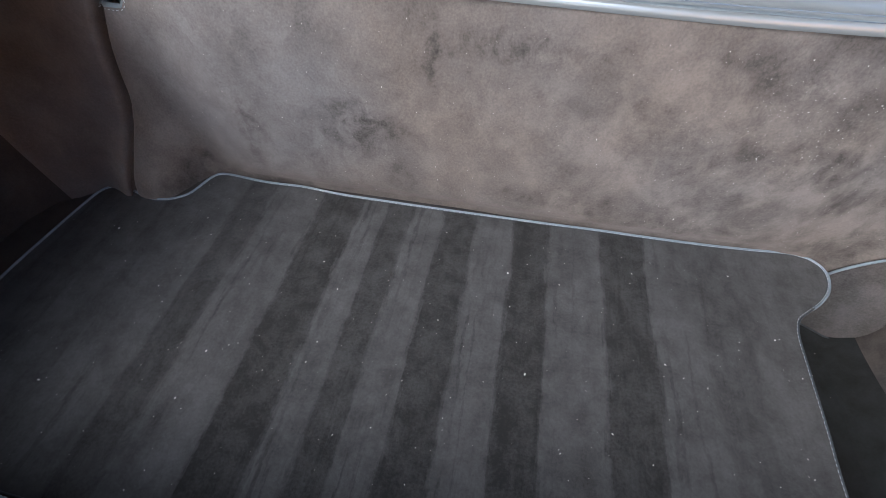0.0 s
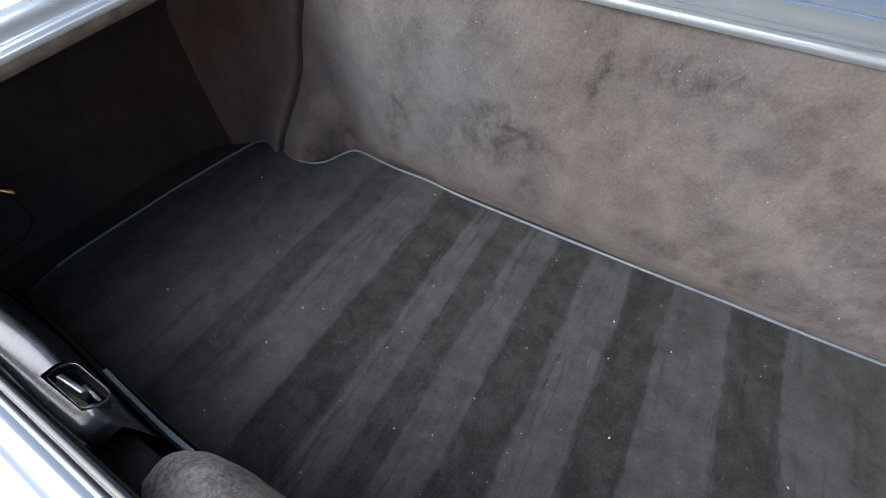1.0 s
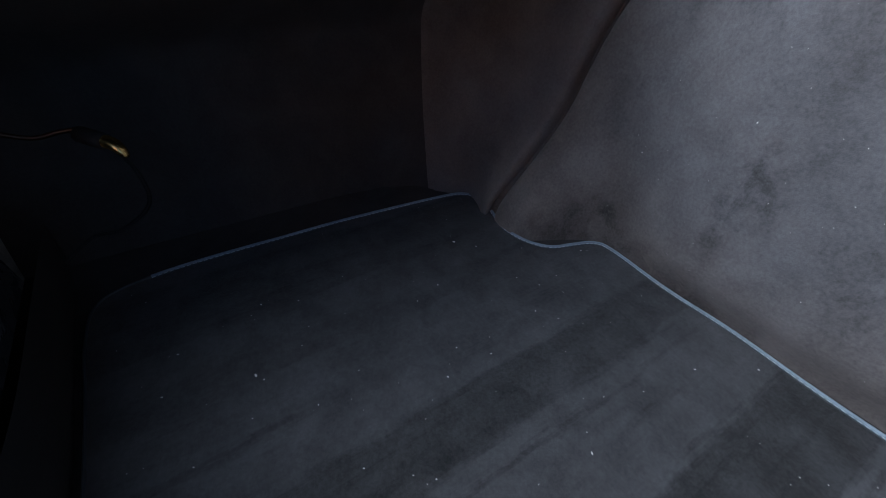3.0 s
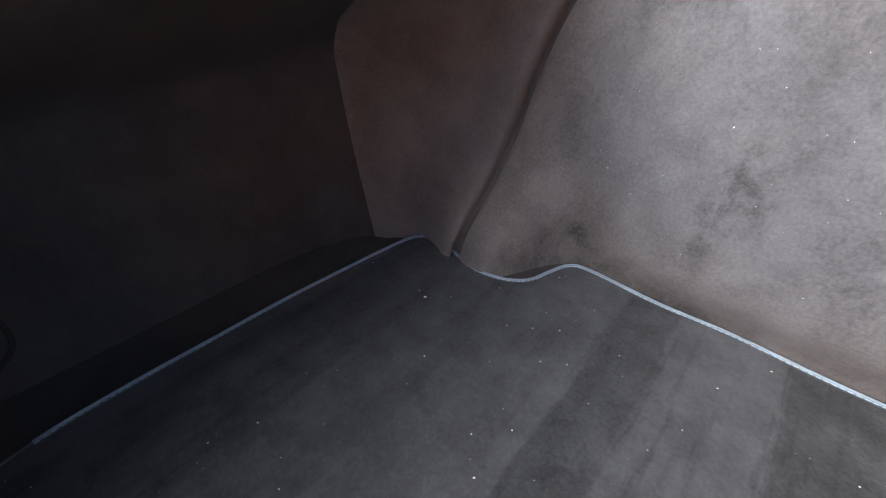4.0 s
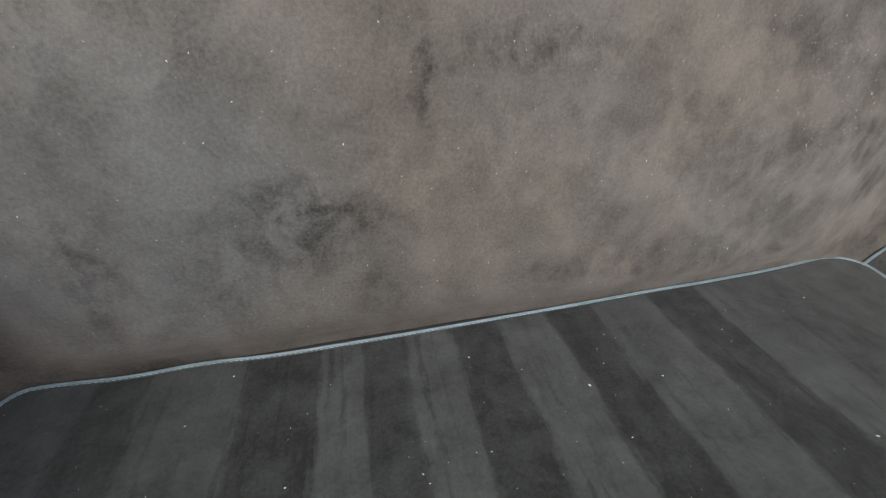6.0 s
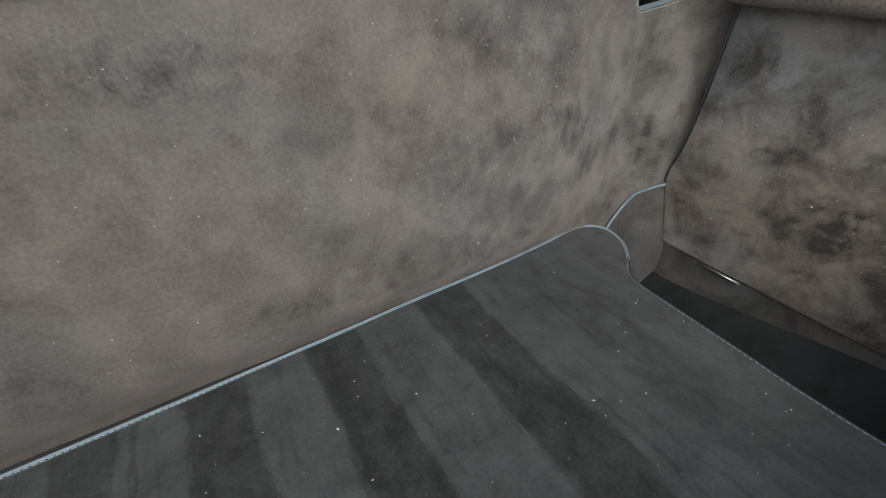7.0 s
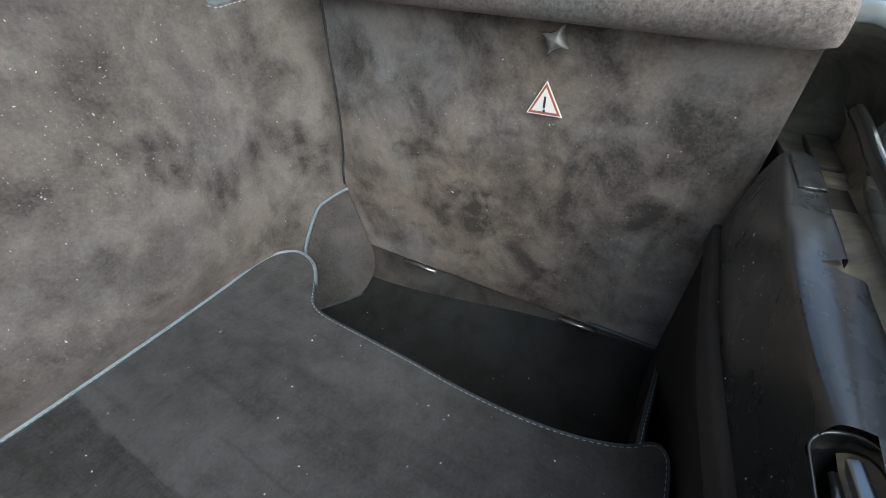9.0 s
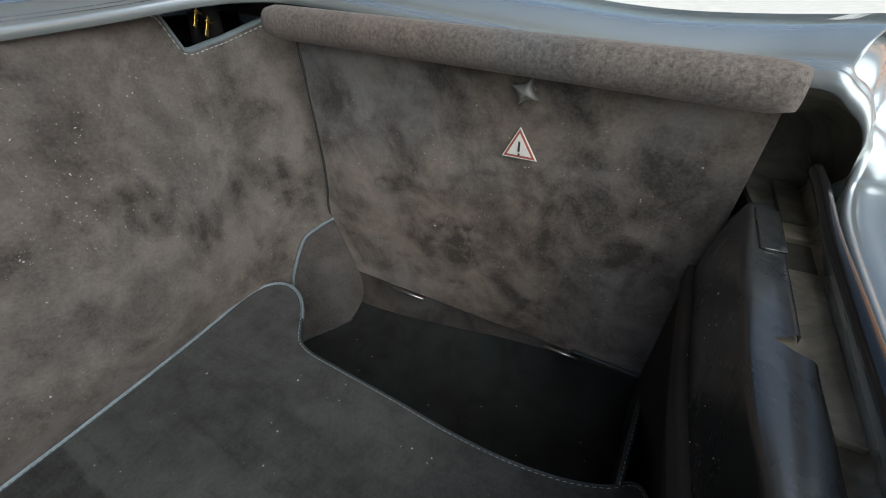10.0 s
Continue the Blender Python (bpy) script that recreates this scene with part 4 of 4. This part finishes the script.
def car_body():
    e = thing("car_body", (0, 0.4, -0.62), "silver-blue painted car body around the open boot", "car")
    # the path runs clockwise from above, so the outside lies to its left
    rows = []
    n = len(LIP)
    for i, p in enumerate(LIP):
        d = LIP[(i + 1) % n] - LIP[i - 1]
        d.z = 0
        d.normalize()
        out = Vector((-d.y, d.x, 0))
        w = smoothstep(0.70, 0.97, -out.y)
        lift = max(0.0, (0.328 if p.x < 0 else 0.347) - p.z) * (1 - w)
        wr = smoothstep(-0.15, 0.9, out.x)

        def crown(o):
            return wr * (0.36 * max(0.0, o - 0.05) if o <= 0.20 else 0.054 + 0.22 * (o - 0.20) if o <= 0.30 else 0.076 * max(0.0, 1 - (o - 0.30) / 0.11))
        rows.append([p + out * (o + (o2 - o) * w) + Vector((0, 0, u + crown(o) + (u2 - u) * w + lift * smoothstep(0.05, 0.12, o))) for (o, u), (o2, u2) in zip(LIP_PROFILE, REAR_PROFILE)])
    add("opening_lip", grid(rows, True), M_PAINT, e, "silver-blue painted opening lip with drain channel")
    # strip over the left lip's hem; its olive colour stands for inward-facing shade
    rows = []
    for p in LIP:
        if p.x < -0.56 and 0.11 < p.y < 0.66:
            rows.append([p + Vector((-o, 0, u)) for o, u in ((-0.0035, -0.0030), (-0.0042, -0.0080), (-0.0038, -0.0145), (-0.0010, -0.0165), (0.012, -0.0165))])
    add("lip_hem_shade", grid(rows), M_OLIVE, e, "hem under the lip with its shade coloured olive-grey")
    # dull inner panel behind the lip's hem in the rear corner
    rows = []
    for p in LIP:
        if p.x > 0.58 and p.y < 0.36 and p.z > 0.322:
            rows.append([p + Vector((o, q * o, u)) for o, q, u in ((0.003, -0.3, -0.0132), (0.012, -0.3, -0.019), (0.03, -0.25, -0.031), (0.055, -0.2, -0.044), (0.075, -0.1, -0.060), (0.086, 0.0, -0.080), (0.094, 0.0, -0.115), (0.10, 0.0, -0.16))])
    add("corner_panel", grid(rows), M_OLIVE, e, "dull olive-grey inner corner panel")
    # rear deck behind the seat back
    prof = [(0.0, 0.0), (0.012, 0.006), (0.03, 0.008), (0.10, 0.012), (0.20, 0.022), (0.34, 0.03), (0.40, 0.02)]
    rows = []
    for i in range(31):
        x = -0.80 + 1.65 * i / 30
        rows.append([Vector((x, 0.765 + 0.045 * x + a, lip_z(x, 0.69) + 0.006 + b - 0.02 * (abs(x) / 0.8) ** 4)) for a, b in prof])
    add("rear_deck", grid(rows), M_PAINT, e)
    # inner shell that closes the boot
    bm = bmesh.new()
    box(bm, (0.0, 0.93, 0.07), (1.62, 0.02, 0.60))
    add("front_bulkhead", bm, M_BLACK, e, "", False)
    bm = bmesh.new()
    box(bm, (0.02, 0.47, -0.22), (1.84, 0.92, 0.02))
    add("boot_floor_pan", bm, M_BLACK, e, "", False)
    prof = [(0.955, -0.21), (0.955, 0.0), (0.950, 0.12), (0.93, 0.20), (0.89, 0.26), (0.82, 0.305), (0.735, 0.326)]
    rows = [[Vector((x - 0.2 * max(0.0, 0.16 - y), y, z + 0.08 * max(0.0, y - 0.2) * (z > 0.15))) for x, z in prof] for y in (0.03 + 0.96 * k / 20 for k in range(21))]
    add("inner_quarter", grid(rows), M_INNER, e, "dull grey painted inner quarter panel")
    # left twin of the grey panel, coloured black for the shade under the lip
    rows = [[Vector((x, y, z + 0.1 * (y - 0.2))) for x, z in ((-0.945, 0.225), (-0.905, 0.262), (-0.83, 0.292), (-0.75, 0.312), (-0.685, 0.318))] for y in (0.03 + 0.64 * k / 16 for k in range(17))]
    add("inner_quarter", grid(rows), M_BLACK, e, "inner quarter panel with the lip's shade put in as black")
    bm = bmesh.new()
    box(bm, (0.0, 0.03, -0.03), (1.9, 0.016, 0.36))
    add("rear_panel_inner", bm, M_INNER, e, "", False)
    # drain gutter between the sill trim and the flange that carries the seal
    section = ((0.004, -0.020), (-0.004, -0.014), (-0.010, -0.0125), (-0.022, -0.0135), (-0.029, -0.011), (-0.032, -0.004), (-0.030, 0.010), (-0.022, 0.024))
    # the middle stretch is lowered and coloured black for the cover's shadow
    for nm, x0, x1, drop, mat, lab in (("sill_gutter", -0.70, -0.338, 0.0, M_GUTTER, "grimy beige primed sill gutter"), ("cover_pocket_shade", -0.338, 0.338, 0.030, M_BLACK, "pocket under the sill cover with its shade put in as black"), ("sill_gutter", 0.338, 0.73, 0.0, M_GUTTER, "grimy beige primed sill gutter")):
        rows = []
        for i in range(61):
            x = x0 + (x1 - x0) * i / 60
            rows.append([low(x, a, b - drop * (b < 0.0) + 0.0008 * noise.noise((x * 9, a * 60, 5))) for a, b in section])
        add(nm, grid(rows), mat, e, lab)
    for side in (-1, 1):
        for u0, u1, dz, mat in ((0.470, 0.602, -0.0085, M_GUTTER), (0.604, 0.640, -0.0110, M_OLIVE), (0.642, 0.664, -0.0080, M_GUTTER), (0.666, 0.735, -0.0055, M_OLIVE)):
            bm = bmesh.new()
            wide = 0.036 if u0 < 0.5 else 0.019
            c = low(side * (u0 + u1) / 2, -0.027 + wide / 2, dz - 0.003)
            box(bm, c, (u1 - u0, wide, 0.006), Euler((0, -math.atan(SILL_Z[1]), math.atan(SILL_Y[1]))).to_matrix(), 0.0014)
            add("gutter_plate", bm, mat, e, "grimy primed sill plate", False)
    # ledges where the gutter runs into the quarter panel
    for c, sz, rot, mat, lab in (((0.812, 0.108, 0.2385), (0.032, 0.060, 0.003), -20, M_GUTTER, "pale primed ledge"), ((0.790, 0.107, 0.2675), (0.002, 0.052, 0.003), 0, M_PAINT, "bright flange edge"),
                                 (sill(0.715, -0.006, -0.013), (0.075, 0.036, 0.006), -4, M_OLIVE, "dull primed end plate"), ((0.835, 0.10, 0.215), (0.02, 0.09, 0.05), -14, M_OLIVE, "dull primed gusset")):
        bm = bmesh.new()
        box(bm, c, sz, Euler((radians(3), radians(rot), radians(10))).to_matrix(), 0.001)
        add("corner_gusset", bm, mat, e, lab, False)
    rows = []
    for u, r in ((0.0, 0.002), (0.0, 0.005), (0.08, 0.0064), (0.3, 0.0068), (0.7, 0.0064), (0.95, 0.0055), (1.0, 0.002)):
        c = Vector((0.635, 0.0785, 0.284)).lerp(Vector((0.668, 0.0855, 0.327)), u)
        rows.append([c + Vector((r * math.cos(a), r * math.sin(a), -0.3 * r * math.sin(a))) for a in (2 * math.pi * k / 16 for k in range(16))])
    add("lid_buffer", grid(rows, False, True), M_RUBBER, e, "black rubber lid buffer in the corner")
    # lid standing open, and its hinge
    line = catmull([(0, 0.80, 0.46), (0, 0.82, 0.62), (0, 0.74, 0.84), (0, 0.52, 1.02), (0, 0.28, 1.10), (0, 0.12, 1.08)], 5)
    for nm, off, mat, lab in (("boot_lid", 0.0, M_PAINT, "silver-blue boot lid standing open"), ("lid_liner", -0.02, M_LINING, "taupe lid liner")):
        rows = [[Vector((x, p.y + off * 0.6, p.z + off - 0.03 * ((x - 0.02) / 0.66) ** 2)) for p in line] for x in (0.02 - 0.68 + 1.36 * k / 16 for k in range(17))]
        add(nm, grid(rows), mat, e, lab)
    hinge_arm(e)
    return e


def seal():
    path = catmull([tuple(sill(x, -0.0120 - 0.004 * x, 0.029)) for x in (-0.62, -0.5, -0.3, -0.1, 0.1, 0.3, 0.5, 0.585)] + [(0.635, 0.1095, 0.2975), (0.660, 0.1135, 0.304)], 8)
    rows = []
    for p in path:
        r = 0.0046 * (0.35 if p is path[-1] or p is path[0] else 1.0)
        rows.append([p + Vector((0, r * math.cos(a), 1.15 * r * math.sin(a))) for a in (2 * math.pi * k / 16 for k in range(16))])
    e = part("boot_seal", grid(rows, False, True), M_RUBBER, None, "black rubber weather seal along the rear sill")
    return tagged(e, "", "seal")


def lamp_bulb():
    e = thing("boot_lamp", (-0.76, 0.17, 0.165), "small amber-glinting bulb on a wire in the dark rear corner", "lamp")
    bm = bmesh.new()
    box(bm, (-0.792, 0.097, 0.176), (0.010, 0.026, 0.012), Euler((radians(-8), 0, 0)).to_matrix(), 0.003)
    add("bracket", bm, M_PEWTER, e, "dull grey lamp bracket")
    add("rod", tube(catmull([(-0.792, 0.105, 0.174), (-0.790, 0.130, 0.165), (-0.789, 0.150, 0.1675), (-0.786, 0.164, 0.1685)], 6), 0.0022, 8), M_COPPER, e, "dull copper wire rod")
    add("socket", tube([Vector((-0.772, 0.165, 0.169)), Vector((-0.753, 0.182, 0.1665))], 0.0075, 12), M_BLACK, e)
    bulb = catmull([(-0.752, 0.183, 0.1665), (-0.747, 0.188, 0.1650), (-0.742, 0.192, 0.1615), (-0.739, 0.195, 0.157)], 4)
    rows = []
    for i, p in enumerate(bulb):
        r = 0.0062 * math.sqrt(max(0.02, 1 - (i / (len(bulb) - 1)) ** 3))
        rows.append([p + Vector((r * math.cos(a) * 0.7, -r * math.cos(a) * 0.7, r * math.sin(a))) for a in (2 * math.pi * k / 14 for k in range(14))])
    add("bulb", grid(rows, False, True), M_BRASS, e, "amber metallic bulb")
    add("cable", tube(catmull([(-0.765, 0.178, 0.165), (-0.780, 0.190, 0.127), (-0.785, 0.188, 0.084), (-0.790, 0.156, 0.058), (-0.792, 0.127, 0.055), (-0.790, 0.09, 0.030)], 8), 0.0022, 8), M_BLACK, e, "thin black cable")
    return e


def hinge_arm(e):
    arm = add("lid_hinge", tube(catmull([(0.652, 0.80, 0.335), (0.650, 0.775, 0.352), (0.648, 0.758, 0.368), (0.645, 0.752, 0.388), (0.642, 0.752, 0.43)], 6), 0.012, 12, squash=1.3), M_BLACK, e, "dark lid hinge arm")
    def sub(name, bm, mat, label=""):
        ob = part(name, bm, mat, None, label)
        ob.parent = arm
        return ob
    sub("stop", tube([Vector((0.632, 0.775, 0.345)), Vector((0.632, 0.765, 0.385))], 0.006, 10), M_BLACK)
    for x, z in ((0.617, 0.384), (0.628, 0.373)):
        bm = bmesh.new()
        turn = Euler((0, radians(24), 0)).to_matrix()
        box(bm, (x, 0.738, z), (0.0045, 0.006, 0.024), turn, 0.0008)
        box(bm, (x + 0.004, 0.737, z + 0.004), (0.010, 0.005, 0.0045), turn, 0.0008)
        sub("clip", bm, M_BRASS, "brass-yellow spring clip")


def lint(name, count, place, label, seed, size=0.0006):
    rng = random.Random(seed)
    bm = bmesh.new()
    for i in range(count):
        c, nrm = place(rng)
        s = size * (0.55 + rng.random() ** 3)
        if rng.random() < 0.04:
            s *= 1.7
        t = nrm.orthogonal().normalized()
        t.rotate(Matrix.Rotation(rng.random() * 6.28, 3, nrm))
        b = nrm.cross(t)
        k = 1 + rng.random() * 1.5
        vs = [bm.verts.new(c + t * s * k), bm.verts.new(c + b * s), bm.verts.new(c - t * s * k), bm.verts.new(c - b * s), bm.verts.new(c + nrm * s)]
        for a in range(4):
            bm.faces.new((vs[a], vs[(a + 1) % 4], vs[4]))
    e = part(name, bm, M_LINT, None, label, False)
    return tagged(e, "", "lint", "", "stuff")


def ground():
    bm = bmesh.new()
    bmesh.ops.create_grid(bm, x_segments=4, y_segments=4, size=400)
    for v in bm.verts:
        v.co.z = -0.62
    e = part("ground", bm, M_GROUND, None, "pale concrete ground", False)
    return tagged(e, "", "ground", "", "structure")


def garden_wall():
    m, t, b = material("terracotta_render", (0.58, 0.30, 0.17), 0.9)
    st = ramp(t, noise_out(t, coords(t), 2.0, 8, 0.7), [(0.3, 0.75), (0.7, 1.1)])
    t.links.new(tint(t, (0.58, 0.30, 0.17), st), b.inputs["Base Color"])
    bm = bmesh.new()
    box(bm, (5.2, -7.2, 2.1), (0.3, 10, 5.5))
    e = part("garden_wall", bm, m, None, "plain terracotta rendered wall", False)
    return tagged(e, "", "wall", "", "structure")


ground()
garden_wall()
car_body()
seat_back_panel()
side_lining()
base_carpet()
boot_mat()
recess()
flap()
warning_label()
rear_upstand()
for side in (-1, 1):
    sill_trim(side, "glossy black plastic sill trim with a slotted edge")
    latch(side, "steel lid catch sunk in a glossy black oval opening")
sill_hump()
seal()
lamp_bulb()
stud((0.700, 0.139, 0.139), "small black stud beside the side flap")


def on_mat(rng):
    return Vector((rng.uniform(-0.76, 0.5), rng.uniform(0.12, 0.65), 0.0005)), Vector((0, 0, 1))


def on_wall(rng):
    x, z = -0.6 + 1.25 * rng.random() ** 0.7, rng.uniform(0.02, 0.36)
    if rng.random() < 0.35:
        x, z = rng.gauss(0.40, 0.08), rng.gauss(0.25, 0.05)
    z = min(z, 0.35)
    return Vector((x, wall_y(x, z) - 0.0005, z)), Vector((0, -1, 0))


def on_flap(rng):
    y, z = rng.uniform(0.17, 0.63), rng.uniform(-0.02, 0.32)
    return Vector((flap_x(z) - 0.0022, y, z)), Vector((-1, 0, 0))


lint("mat_lint", 320, on_mat, "tiny pale lint specks lying on the mat", 3, 0.0005)
def crumb(x, y, size, turn):
    bm = bmesh.new()
    bmesh.ops.create_icosphere(bm, subdivisions=1, radius=1)
    for v in bm.verts:
        v.co *= 0.8 + 0.4 * noise.noise(v.co * 2 + Vector((x * 9, y * 9, 0)))
        v.co = Vector((v.co.x * size * 1.8, v.co.y * size, v.co.z * size * 0.6))
    e = part("crumb", bm, M_LINT, None, "small pale crumb lying on the mat", False)
    e.matrix_world = pose(x, y, size * 0.5, 0, 0, turn)
    return tagged(e, "", "crumb", "crumbs on the mat")


for k, (x, y) in enumerate(((-0.585, 0.229), (-0.495, 0.379), (-0.231, 0.466), (-0.603, 0.435), (-0.345, 0.649), (-0.661, 0.496), (-0.079, 0.628), (0.132, 0.561), (-0.274, 0.513), (0.484, 0.226), (0.043, 0.564))):
    crumb(x, y, 0.0009 + 0.0006 * ((k * 7) % 5 == 0), k * 47)
lint("flap_lint", 260, on_flap, "tiny pale lint specks clinging to the side flap", 5, 0.00042)
lint("wall_lint", 640, on_wall, "tiny pale lint specks clinging to the seat-back panel", 4, 0.0004)


def on_trim(rng):
    x = rng.uniform(0.40, 0.66)
    k = rng.random()
    return sill(x, inset(x) * (0.90 + 0.10 * k) + 0.002, -0.030 - 0.06 * k), Vector((0, 1, 0))


def in_recess(rng):
    return Vector((rng.uniform(0.53, 0.71), rng.uniform(0.18, 0.61), -0.1285)), Vector((0, 0, 1))


lint("trim_dust", 26, on_trim, "tiny pale dust specks on the black trim", 6, 0.0005)
lint("recess_lint", 34, in_recess, "tiny pale lint specks on the recess floor", 7, 0.0005)
